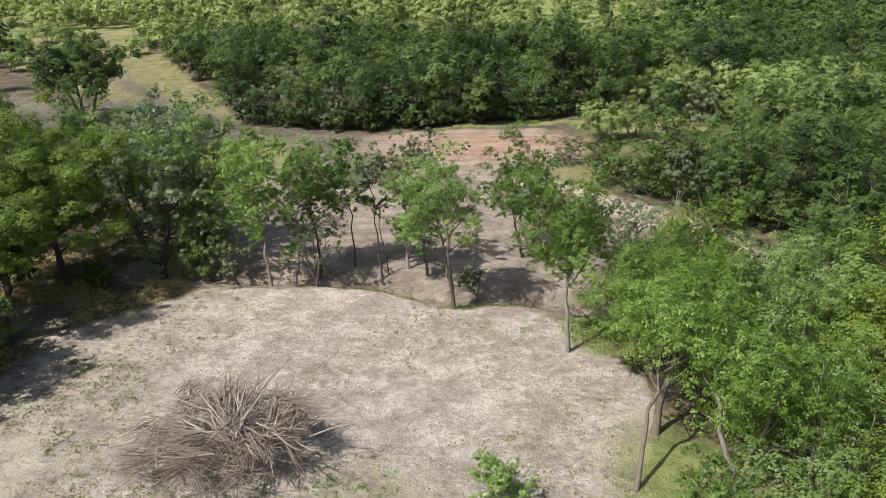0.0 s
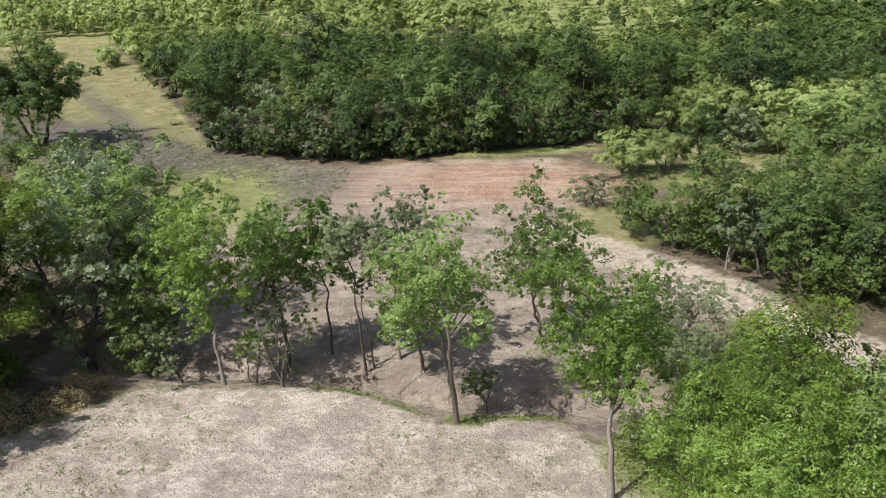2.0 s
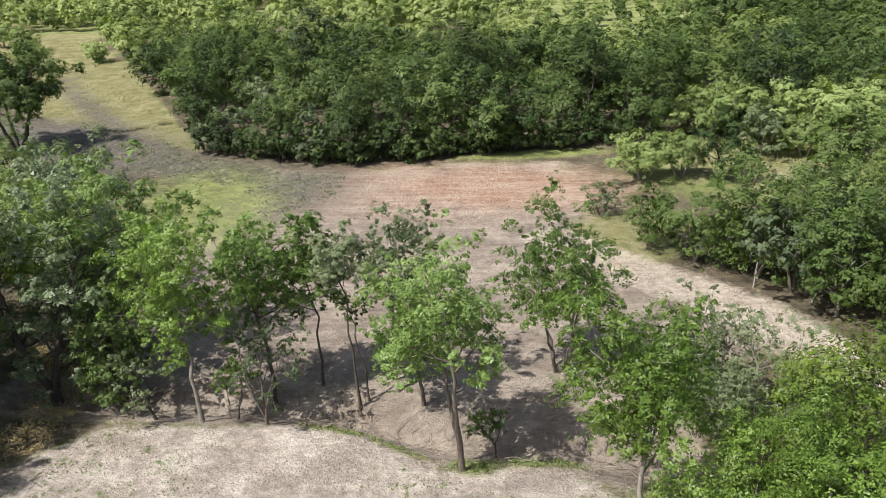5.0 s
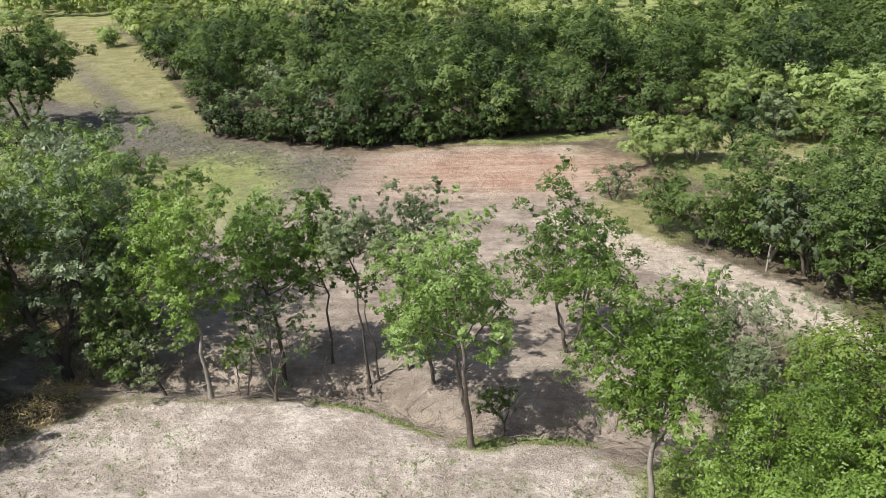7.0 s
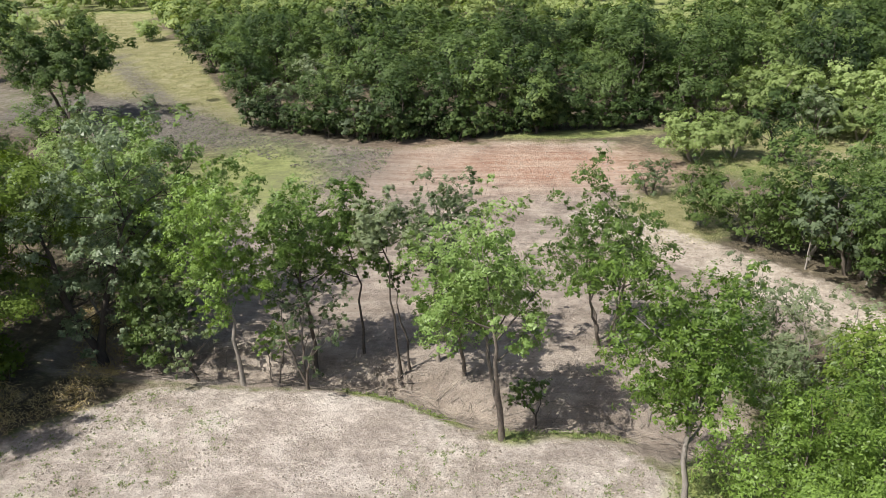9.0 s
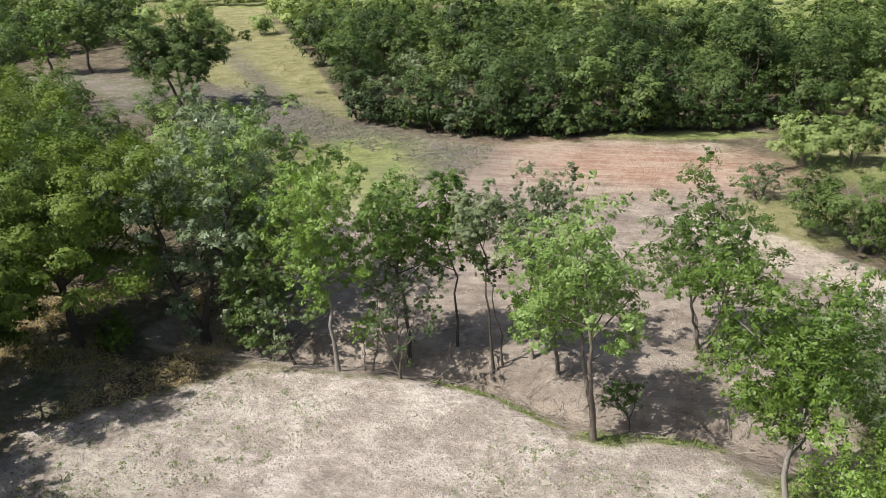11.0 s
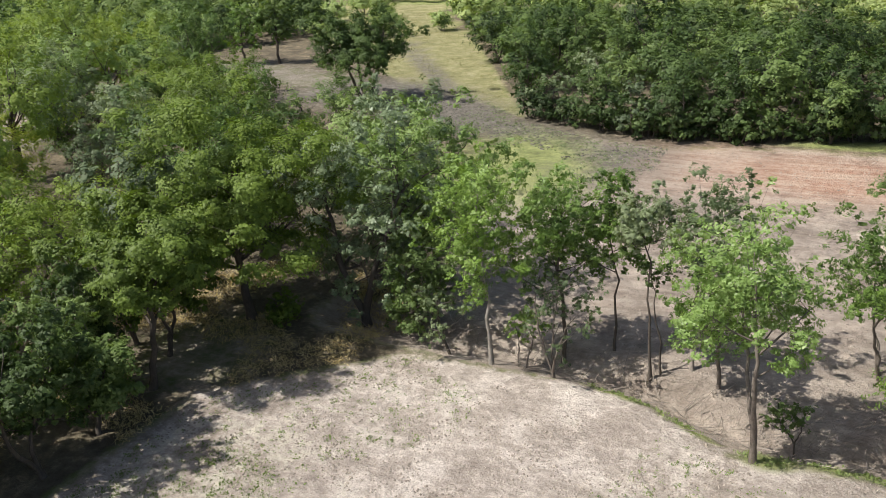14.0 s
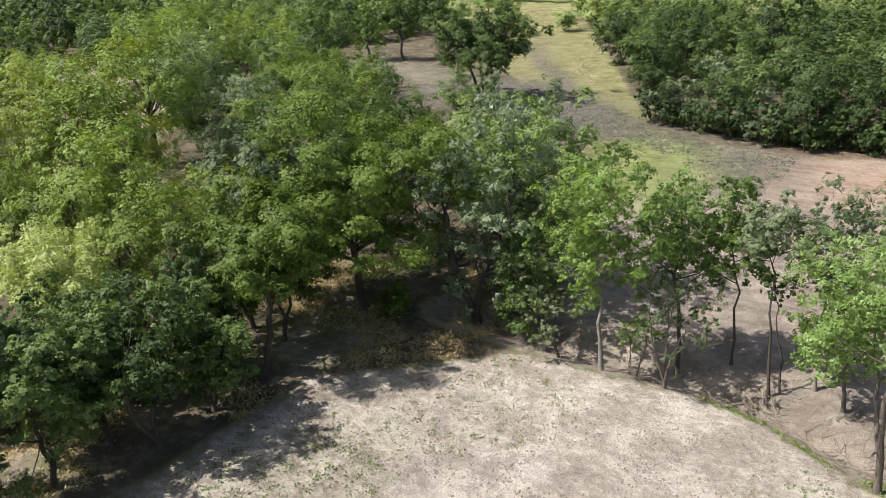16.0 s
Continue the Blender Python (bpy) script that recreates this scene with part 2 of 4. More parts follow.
def crown_lobes(rng, h, r, bottom, lean, clumps, clump, flat, limbs):
    """The crown's build: limb ends spread over an uneven outline, and the leaf clumps that gather round each of them."""
    k = np.arange(limbs) + 0.5
    z = 1 - (1.35 if flat else 1.75) * k / limbs
    a = k * 2.399963 + rng.uniform(0, 6.28)
    w = np.where(z > 0, np.sqrt(np.maximum(0, 1 - z * z)), 1 + 0.28 * z)
    d = np.stack([w * np.cos(a), w * np.sin(a), z], 1) + rng.normal(0, 0.16, (limbs, 3))
    hz = (h - bottom) / 2
    reach = rng.uniform(0.72, 1.12, limbs)
    reach[0] = 1.0
    body = np.array((max(r - clump * 0.6, 0.15), max(r - clump * 0.6, 0.15), max(hz - clump * 0.45, 0.1)))
    ends = d * reach[:, None] * body + (lean[0], lean[1], bottom + hz)
    ends[:, 2] = np.clip(ends[:, 2], bottom + clump * 0.3, h - clump * 0.5)
    core = np.array((lean[0], lean[1], bottom + hz * (0.9 if flat else 0.7)))
    own, c, t = list(range(limbs)), list(ends), [1.0] * limbs
    for _ in range(max(clumps - limbs, 0)):      # each further clump takes the freest of a few places
        o, u = rng.integers(0, limbs, 7), rng.uniform(0.42, 1.1, 7)
        q = core + (ends[o] - core) * u[:, None] + rng.normal(0, 0.24, (7, 3)) * body
        free = np.linalg.norm(q[:, None] - np.array(c)[None], axis=2).min(1)
        j = int(np.argmax(free))
        own.append(int(o[j])), c.append(q[j]), t.append(u[j])
    own, c, t = np.array(own), np.array(c), np.array(t)
    rad = clump * rng.uniform(0.62, 1.25, len(own)) * (1.12 - 0.27 * t)
    return ends, own, c, rad


def tree_geo(seed, h, r, bottom, lean=(0.0, 0.0), clumps=36, clump=0.62, per=190, leaf=0.15, aspect=0.5, stems=1, split=0.0, trunk=0.13,
             flat=False, sides=6, fork=0.4, sink=0.25, corners=3, limbs=9, bend=0.05, dome=0.15, spread=0.42, under=-0.5, tall=1.05, sprig=13, fill=0, fuzz=0.24):
    """Stems that part at some height, limbs that reach out from them, side branches to every clump, and the leaves."""
    rng = np.random.default_rng(seed)
    ends, own, c, rad = crown_lobes(rng, h, r, bottom, lean, clumps, clump, flat, limbs)
    wood, green, trunks = Geo(), Geo(), []
    top = np.array((lean[0], lean[1], bottom + (h - bottom) * 0.72))
    tt = np.linspace(0, 1, 11)[:, None]
    sway = np.array((rng.normal(0, bend), rng.normal(0, bend), 0)) * h * 0.6
    knots = rng.normal(0, 0.010 * h, (11, 3)) * np.minimum(tt * 3, 1) * (1, 1, 0)
    a0 = rng.uniform(0, 6.28)
    for s in range(stems):
        a = a0 + s * 6.28 / stems + rng.uniform(-0.4, 0.4)
        out = np.array((math.cos(a), math.sin(a), 0))
        part_way = np.clip((tt - split) / (1 - split), 0, 1) ** 0.85 * (0 if stems == 1 else 1)
        foot = out * (0.05 * stems if split == 0 and stems > 1 else 0.0)
        path = foot * (1 - tt) + top * tt + sway * np.sin(tt * np.pi) + knots + part_way * (out * r * 0.55 + (0, 0, rng.uniform(-0.22, 0.03) * h))
        path[:, 2] -= sink * (1 - tt[:, 0]) ** 6
        w = trunk * (1.0 if s == 0 or split == 0 else 0.93)
        rr = w * (1.0 - 0.75 * tt[:, 0]) * (1 + 0.45 * np.exp(-tt[:, 0] * 16))
        g = Geo()
        g.tube(path, rr, sides + 2)
        trunks.append((path, rr, g))
    joints, widths = [], []
    for i in range(limbs):
        path, rr, _ = min(trunks, key=lambda q: np.linalg.norm(q[0][-3] - ends[i]))
        z = np.clip((ends[i, 2] - 0.65 * np.linalg.norm(ends[i, :2] - path[5, :2])) / max(path[-1, 2], 0.1), fork, 0.93)
        j = min(int(z * 10), 9)
        a = path[j] + (path[j + 1] - path[j]) * (z * 10 - j)
        m = (a + ends[i]) / 2 + (0, 0, -0.05 * np.linalg.norm(ends[i] - a)) + rng.normal(0, 0.06, 3) * r
        t = np.linspace(0, 1, 7)[:, None]
        limb = a * (1 - t) ** 2 + 2 * m * t * (1 - t) + ends[i] * t ** 2 + rng.normal(0, 0.015, (7, 3)) * r * t
        w = np.linspace(min(rr[j] * 0.65, 0.07), 0.010, 7)
        wood.tube(limb, w, max(3, sides - 2))
        joints.append(limb)
        widths.append(w)
    for i in range(limbs, clumps):
        limb = joints[own[i]]
        j = int(np.argmin(np.linalg.norm(limb - c[i], axis=1) + 0.5 * np.maximum(0, limb[:, 2] - c[i, 2])))
        t = np.linspace(0, 1, 4)[:, None]
        m = (limb[j] + c[i]) / 2 + rng.normal(0, 0.04, 3) * r
        wood.tube(limb[j] * (1 - t) ** 2 + 2 * m * t * (1 - t) + c[i] * t ** 2, np.linspace(widths[own[i]][j] * 0.6, 0.006, 4), max(3, sides - 3))
    n = np.maximum(1, (per * (rad / clump) ** 2 / sprig + rng.uniform(0, 1, len(c))).astype(int))
    of = np.repeat(np.arange(len(c)), n)
    d = unit(rng, len(of))
    d[:, 2] = np.where(d[:, 2] < under, -d[:, 2], d[:, 2])
    away = c - (lean[0], lean[1], bottom + (h - bottom) * 0.35)
    away /= np.linalg.norm(away, axis=1)[:, None] + 1e-9
    tips = c[of] + d * (rng.uniform(0.06, 1.05, len(of)) ** 0.36 * rad[of])[:, None] * (1.0, 1.0, tall) + away[of] * (rng.normal(0, 0.15, len(of)) * rad[of])[:, None]
    k = np.repeat(np.arange(len(of)), rng.integers(int(sprig * 0.6), int(sprig * 1.4) + 1, len(of)))
    e = unit(rng, len(k))
    turned = d * (0.75 - 0.4 * dome) + rng.normal(0, spread, (len(of), 3))      # the leaves of one sprig face one way
    own_size = (0.25 * rad[of[k]] * rng.uniform(0.35, 1.2, len(k)))[:, None]
    green.add(*leaf_quads(rng, tips[k] + e * own_size * (1.1, 1.1, 0.8), e * fuzz + turned[k] + away[of[k]] * dome * 1.2, leaf, aspect, fuzz, corners))
    tint = np.clip(rng.normal(0.5, 0.24, len(c))[of] + rng.normal(0, 0.12, len(of)), 0, 1)[k]
    if fill:      # broader leaf sprays inside each clump close the crown
        f = np.repeat(np.arange(len(c)), fill)      # set deep, so that the small leaves make the outline
        b = unit(rng, len(f))
        b[:, 2] = np.where(b[:, 2] < -0.3, -b[:, 2], b[:, 2])
        green.add(*leaf_quads(rng, c[f] + b * (rad[f] * rng.uniform(0.30, 0.72, len(f)))[:, None], b * 0.8 + away[f] * 0.6, leaf * 1.6, 0.9, 0.12, corners))
        tint = np.concatenate([tint, rng.uniform(0.25, 0.6, len(f))])
    green.tone = np.repeat(tint, corners)
    return [t[2] for t in trunks], wood, green


def plant(name, label, category, x, y, seed, leaves, bark=None, group="", turn=None, **shape):
    """One tree or bush that stands at (x, y): an Empty with its trunk and its crown."""
    shape["clumps"], shape["clump"], shape["per"] = int(shape["clumps"] * 1.35), shape["clump"] * 0.82, shape["per"] * 0.85
    shape["leaf"] *= 0.93
    trunks, wood, green = tree_geo(seed, **shape)
    root = tagged(new(name), label, category, group)
    for g in trunks:
        part("trunk", g.mesh("trunk", bark or BARK, True), root)
    tagged(part("branchwork", wood.mesh("branchwork", bark or BARK, True), root), kind="stuff")
    tagged(part("crown", green.mesh("crown", LEAF[leaves], tone=green.tone), root), kind="stuff")
    root.matrix_world = pose(x, y, land(x, y), 0, 0, 0 if turn is None else turn)
    return root


# ---- lie of the land ----
def seg_dist(x, y, pts):
    best = np.full(np.shape(x), 1e9)
    for (ax, ay), (bx, by) in zip(pts[:-1], pts[1:]):
        l2 = (bx - ax) ** 2 + (by - ay) ** 2
        t = np.clip(((x - ax) * (bx - ax) + (y - ay) * (by - ay)) / l2, 0, 1)
        best = np.minimum(best, np.hypot(x - ax - t * (bx - ax), y - ay - t * (by - ay)))
    return best


def inside(x, y, pts, soft):
    """1 within the outline, 0 outside, with a soft edge of that many metres."""
    odd = np.zeros(np.shape(x), bool)
    for (ax, ay), (bx, by) in zip(pts, pts[1:] + pts[:1]):
        if ay != by:
            odd ^= ((ay > y) != (by > y)) & (x < (bx - ax) * (y - ay) / (by - ay) + ax)
    d = seg_dist(x, y, pts + pts[:1])
    return np.clip(0.5 + np.where(odd, d, -d) / soft, 0, 1)


def blob(x, y, cx, cy, rx, ry, turn=0.0):
    c, s = math.cos(turn), math.sin(turn)
    u, v = (x - cx) * c + (y - cy) * s, -(x - cx) * s + (y - cy) * c
    return np.clip(1.6 - 1.1 * np.hypot(u / rx, v / ry), 0, 1)


FIELD = [(-30, -60), (-21.5, 2), (-19.3, 13.5), (-18.9, 20.3), (-13.5, 25.0), (-7.5, 25.5), (-4.2, 24.9), (-0.8, 22.7), (2.5, 23.1), (4.6, 21.0),
         (6.0, 18.2), (7.2, 15.3), (6.4, 11), (5.4, 6), (5, -60)]
DITCH = [(-17, 27.6), (-12, 27.0), (-8, 27.0), (-4, 26.0), (-1.5, 24.6), (2.5, 24.4), (7, 22.5)]
BARE = [(-16, 27.5), (-8, 26), (-4, 25.5), (2, 23), (7, 24), (8, 30), (12, 30.5), (4, 44), (6, 47), (5.5, 58), (-2, 58), (-10, 56), (-15, 57), (-18, 44), (-15, 36)]
ROAD = [(3.6, 43.5), (6.6, 39.6), (9.5, 36.9), (12.2, 33.6), (13.6, 29.9), (18, 25.5)]
CLOD = [(-44, 72), (-34, 73.5), (-25.5, 66), (-21.2, 61.2), (-14.5, 57.2), (-9.2, 56.3), (-9, 50.5), (-13, 46.5), (-15.5, 52), (-20.5, 56), (-28, 57), (-45, 63)]
PASTURE = [(-26.5, 66), (-21.3, 61.8), (-25.7, 70), (-31.8, 82), (-38.7, 95), (-51.5, 116), (-60, 133), (-85, 135), (-62, 100), (-44, 80), (-36, 71)]
CLEARING = [(-66, 75), (-54, 69), (-44, 67), (-38, 69), (-46, 75), (-60, 80)]
LANE = [(-130, 66), (-100, 62), (-82, 58), (-64, 50), (-56, 43)]
TRACK = [(-20, 55), (-25, 62.5), (-31, 70), (-38, 80), (-47, 93)]
DARK_PATCH = [(23, 112), (36, 103), (60, 95), (85, 118), (66, 141), (50, 134), (30, 127)]
MEADOW = [(20, 104), (80, 95), (160, 150), (120, 260), (-20, 240), (-10, 150), (4, 118)]


def weights(x, y):
    w = {}
    w["field"] = inside(x, y, FIELD, 1.2) * (1 - 0.42 * blob(x, y, -17.0, 15, 4.5, 9))
    w["dirt"] = np.maximum.reduce([inside(x, y, BARE, 3.0), inside(x, y, FIELD, 1.2), np.clip(1.7 - seg_dist(x, y, DITCH) / 1.3, 0, 1), 0.6 * inside(x, y, CLEARING, 6), 0.5 * blob(x, y, -20.5, 23.0, 3.2, 4.0), 0.55 * blob(x, y, -24.5, 11, 4, 4), 0.3 * blob(x, y, 18.5, 54, 3, 2),
                                   np.clip(1.6 - seg_dist(x, y, LANE) / 3.0, 0, 1)])
    w["road"] = np.clip(1.5 - seg_dist(x, y, ROAD) / 1.5, 0, 1) * 1.1
    w["red"] = np.maximum(blob(x, y, 1.0, 52.6, 7.5, 4.6, -0.08), 0.58 * blob(x, y, -4.5, 52.5, 9.0, 5.6, -0.2))
    # clod over CLEARING puts its tree shade and gray-brown soil into the colour
    w["clod"] = np.maximum.reduce([0.6 * inside(x, y, CLEARING, 6), inside(x, y, CLOD, 6.0) * 0.95, np.clip(1.5 - seg_dist(x, y, TRACK) / 1.2, 0, 1) * 0.8])
    w["green"] = np.maximum.reduce([0.7 * blob(x, y, -17.3, 49.5, 5.0, 8.6, 0.25), w["field"] * np.maximum(0.42 * blob(x, y, -16, 13, 4.5, 9), 0.4 * blob(x, y, -3, 8, 3, 3)), 0.85 * blob(x, y, 3.5, 60.2, 6, 1.2, 0.15), 0.9 * blob(x, y, -5.3, 25.5, 1.5, 0.35, -0.3),
                                    0.85 * blob(x, y, -2.8, 24.3, 1.3, 0.3, -0.5), 0.85 * blob(x, y, 5.6, 20.4, 1.4, 2.2), 0.8 * blob(x, y, -0.3, 23.3, 0.9, 0.7), 0.75 * blob(x, y, 1.9, 23.6, 1.6, 0.5),
                                    0.75 * blob(x, y, 7.2, 9.5, 2.5, 4)])
    w["pasture"] = np.maximum.reduce([inside(x, y, PASTURE, 2.0), 0.75 * blob(x, y, 7.6, 43.8, 3.4, 6, -0.5), 0.35 * blob(x, y, -20.5, 23.0, 3.2, 4.0), 0.45 * blob(x, y, -24.5, 11, 4, 4), 0.6 * blob(x, y, 17.5, 56, 7, 5)])
    open_land = np.maximum.reduce([w["field"], w["dirt"], w["pasture"], inside(x, y, MEADOW, 8), np.clip((y - 118) / 20, 0, 1) * 0.55, blob(x, y, 21, 56, 11, 9)])
    w["litter"] = np.clip(1.0 - open_land, 0, 1)
    return w


def land(x, y):
    """Height of the ground."""
    x, y = np.asarray(x, float), np.asarray(y, float)
    cut = -0.55 * np.exp(-(seg_dist(x, y, DITCH) / 0.9) ** 2)
    roll = 0.05 * np.sin(x * 0.9 + 1.3 * np.sin(y * 0.5)) * np.sin(y * 0.8 + 0.7) * np.clip((70 - np.hypot(x, y)) / 30, 0, 1)
    z = cut + roll
    return float(z) if z.ndim == 0 else z


# ---- ground ----
def axis(lo, hi, step, reach):
    a = list(np.arange(lo, hi + 1e-6, step))
    s = step
    while a[-1] < reach:
        s *= 1.22
        a.append(a[-1] + s)
    s = step
    while a[0] > -reach:
        s *= 1.22
        a.insert(0, a[0] - s)
    return np.array(a)


def build_ground():
    ax, ay = axis(-40, 24, 0.33, 2500), axis(2, 74, 0.33, 2500)
    gx, gy = np.meshgrid(ax, ay)
    gz = land(gx, gy)
    nx, ny = len(ax), len(ay)
    i = np.arange(nx * ny).reshape(ny, nx)
    g = Geo()
    w = weights(gx, gy)
    rng = np.random.default_rng(4)
    rough = rng.normal(0, 0.018, gx.shape) + rng.normal(0, 0.035, gx.shape) * (w["clod"] > 0.5)
    gz = gz + rough * ((np.abs(gx + 8) < 34) & (gy > 0) & (gy < 76))
    g.add(np.stack([gx, gy, gz], -1).reshape(-1, 3), np.stack([i[:-1, :-1], i[:-1, 1:], i[1:, 1:], i[1:, :-1]], -1).reshape(-1, 4))
    me = g.mesh("ground", GROUND, True)
    for k, v in w.items():
        me.attributes.new(k, "FLOAT", "POINT").data.foreach_set("value", v.ravel().astype(np.float32))
    return tagged(new("ground", me), "dry pale cleared soil with straw, red earth and yellow pasture", "ground", kind="structure")


build_ground()

# ---- trees round the cleared field ----
ROW = "young trees along the ditch"
plant("elm_tree", "young elm with a forked crooked trunk at the field's edge", "tree", -0.7, 22.9, 311, "elm", BARK, ROW,
      h=7.2, r=2.05, bottom=2.7, lean=(-0.55, 0.9), clumps=56, clump=0.64, per=392, leaf=0.109, aspect=0.5, trunk=0.105, stems=2, split=0.16, fork=0.3, limbs=13)
plant("elm_tree", "low leaning elm with a thin dark stem beside the ditch", "tree", -2.2, 26.8, 12, "elm", BARK, ROW,
      h=4.4, r=1.3, bottom=1.6, lean=(-0.4, -0.2), clumps=20, clump=0.53, per=297, leaf=0.109, aspect=0.5, trunk=0.08, limbs=8)
plant("elm_tree", "slender leaning elm with a full light green crown", "tree", -10.0, 25.7, 13, "bright", BARK_PALE, ROW,
      h=7.4, r=1.85, bottom=2.7, lean=(-0.6, 0.4), clumps=64, clump=0.61, per=403, leaf=0.101, aspect=0.5, trunk=0.085, fork=0.3, limbs=16)
plant("elm_sapling", "spindly many-stemmed sapling with sparse leaves by the ditch", "tree", -7.6, 25.6, 14, "gray", BARK, ROW,
      h=4.7, r=1.5, bottom=1.1, lean=(0.0, 0.2), clumps=32, clump=0.44, per=116, leaf=0.106, aspect=0.5, trunk=0.055, stems=3, split=0.12, limbs=12)
plant("elm_tree", "upright elm with a dense glossy green crown", "tree", -7.8, 27.4, 15, "elm", BARK_DARK, ROW,
      h=7.1, r=1.75, bottom=2.9, lean=(-0.5, 0.2), clumps=50, clump=0.60, per=480, leaf=0.109, aspect=0.5, trunk=0.085, fork=0.4, limbs=12)
plant("elm_tree", "thin tall elm with a small narrow crown", "tree", -6.1, 28.2, 16, "elm", BARK_DARK, ROW,
      h=6.4, r=1.4, bottom=2.8, lean=(-0.35, 0.1), clumps=32, clump=0.50, per=400, leaf=0.109, aspect=0.5, trunk=0.055, fork=0.45, limbs=10)
plant("elm_tree", "bare-stemmed elm with a small tuft of leaves on top", "tree", -4.5, 26.9, 17, "gray", BARK_DARK, ROW,
      h=7.0, r=1.2, bottom=4.6, lean=(-0.5, 0.2), clumps=24, clump=0.46, per=380, leaf=0.109, aspect=0.5, trunk=0.055, fork=0.55, limbs=8)
plant("elm_sapling", "bare crooked sapling with a low tuft of leaves", "tree", -4.2, 27.2, 18, "oak", BARK_DARK, ROW,
      h=4.3, r=0.6, bottom=2.9, lean=(-0.5, 0.0), clumps=7, clump=0.36, per=170, leaf=0.106, aspect=0.5, trunk=0.045, fork=0.5, limbs=5)
plant("elm_tree", "half-dead elm with pale broken limbs among the leaves", "tree", -3.2, 27.6, 19, "gray", DEADWOOD, ROW,
      h=6.8, r=1.75, bottom=3.2, lean=(0.2, 0.2), clumps=42, clump=0.50, per=290, leaf=0.109, aspect=0.5, trunk=0.075, fork=0.35, limbs=13)
plant("elm_tree", "many-stemmed elm with a wide rounded crown over bare ground", "tree", 2.9, 29.3, 20, "elm", BARK, ROW,
      h=6.2, r=2.15, bottom=1.9, lean=(0.0, 0.1), clumps=60, clump=0.66, per=430, leaf=0.109, aspect=0.5, trunk=0.07, stems=4, fork=0.35, limbs=17)
plant("elm_tree", "elm with a straight pale trunk and bright green crown", "tree", 4.2, 18.6, 21, "bright", BARK_PALE, ROW,
      h=6.9, r=1.85, bottom=2.8, lean=(0.1, 1.3), clumps=64, clump=0.68, per=456, leaf=0.106, aspect=0.5, trunk=0.105, stems=1, split=0.28, fork=0.28, limbs=17)
plant("hackberry_sapling", "small sapling with a low tuft of gray-green leaves", "tree", -11.7, 25.9, 22, "gray", BARK_DARK, ROW,
      h=2.9, r=1.1, bottom=0.7, lean=(-0.5, 0.0), clumps=15, clump=0.40, per=157, leaf=0.121, aspect=0.5, trunk=0.06, limbs=7)
plant("hackberry_sapling", "thin bright green sapling beside the ditch", "tree", -9.0, 26.2, 23, "bright", BARK, ROW,
      h=2.7, r=0.8, bottom=0.8, lean=(0.1, 0.2), clumps=13, clump=0.36, per=147, leaf=0.106, aspect=0.5, trunk=0.03, stems=3, limbs=6)
plant("hackberry_bush", "dark large-leaved bush under taller trees", "bush", -13.6, 27.7, 24, "oak", BARK_DARK, ROW,
      h=4.6, r=1.9, bottom=0.5, clumps=40, clump=0.57, per=318, leaf=0.129, aspect=0.5, trunk=0.06, stems=3)
for gx, gy, gh, gr, gs in ((7.4, 26.6, 4.3, 1.7, 25), (9.3, 25.4, 3.8, 1.8, 26), (11.3, 25.2, 2.9, 1.5, 27), (8.0, 24.4, 2.6, 1.3, 37)):
    plant("gray_bush", "dense gray-green thorn bush with bare twigs", "bush", gx, gy, gs, "gray", DEADWOOD, "thorn bushes",
          h=gh, r=gr, bottom=0.2, clumps=52, clump=0.51, per=201, leaf=0.093, aspect=0.5, trunk=0.06, stems=5, limbs=17)
EDGE = "trees along the field's near edge"
plant("ash_tree", "broad bright green ash overhanging the field", "tree", 7.3, 16.6, 28, "bright", BARK, EDGE,
      h=5.1, r=2.6, bottom=1.1, lean=(0.4, 0.9), clumps=74, limbs=22, clump=0.75, per=988, leaf=0.086, aspect=0.5, trunk=0.17, stems=2, split=0.1)
plant("ash_tree", "leaning pale-trunked ash with a bright green crown", "tree", 5.5, 9.1, 29, "bright", BARK, EDGE,
      h=5.8, r=1.9, bottom=2.9, lean=(1.6, 3.4), clumps=40, limbs=15, clump=0.73, per=634, leaf=0.088, aspect=0.5, trunk=0.085, fork=0.5)
plant("ash_tree", "ash with a straight trunk and bright green leaves", "tree", 6.7, 12.4, 30, "bright", BARK, EDGE,
      h=5.6, r=2.3, bottom=2.6, lean=(1.5, 2.0), clumps=51, limbs=18, clump=0.75, per=634, leaf=0.088, aspect=0.5, trunk=0.14)
plant("ash_tree", "broad ash with light green leaves", "tree", 11.9, 15.6, 31, "elm", BARK, EDGE,
      h=5.4, r=2.5, bottom=1.2, clumps=58, limbs=20, clump=0.77, per=552, leaf=0.088, aspect=0.5, trunk=0.15, stems=2, split=0.1)
plant("ash_tree", "forked pale-stemmed ash with fresh green leaves", "tree", 8.7, 9.2, 32, "bright", BARK_PALE, EDGE,
      h=5.0, r=2.0, bottom=1.4, lean=(0.2, 1.0), clumps=43, limbs=16, clump=0.73, per=579, leaf=0.088, aspect=0.5, trunk=0.12, stems=2, split=0.1)
plant("ash_tree", "ash with fresh green leaves and a bare forked limb", "tree", 11.4, 9.6, 33, "bright", BARK_PALE, EDGE,
      h=5.0, r=2.1, bottom=1.2, clumps=46, limbs=16, clump=0.73, per=552, leaf=0.088, aspect=0.5, trunk=0.12, stems=2, split=0.1)
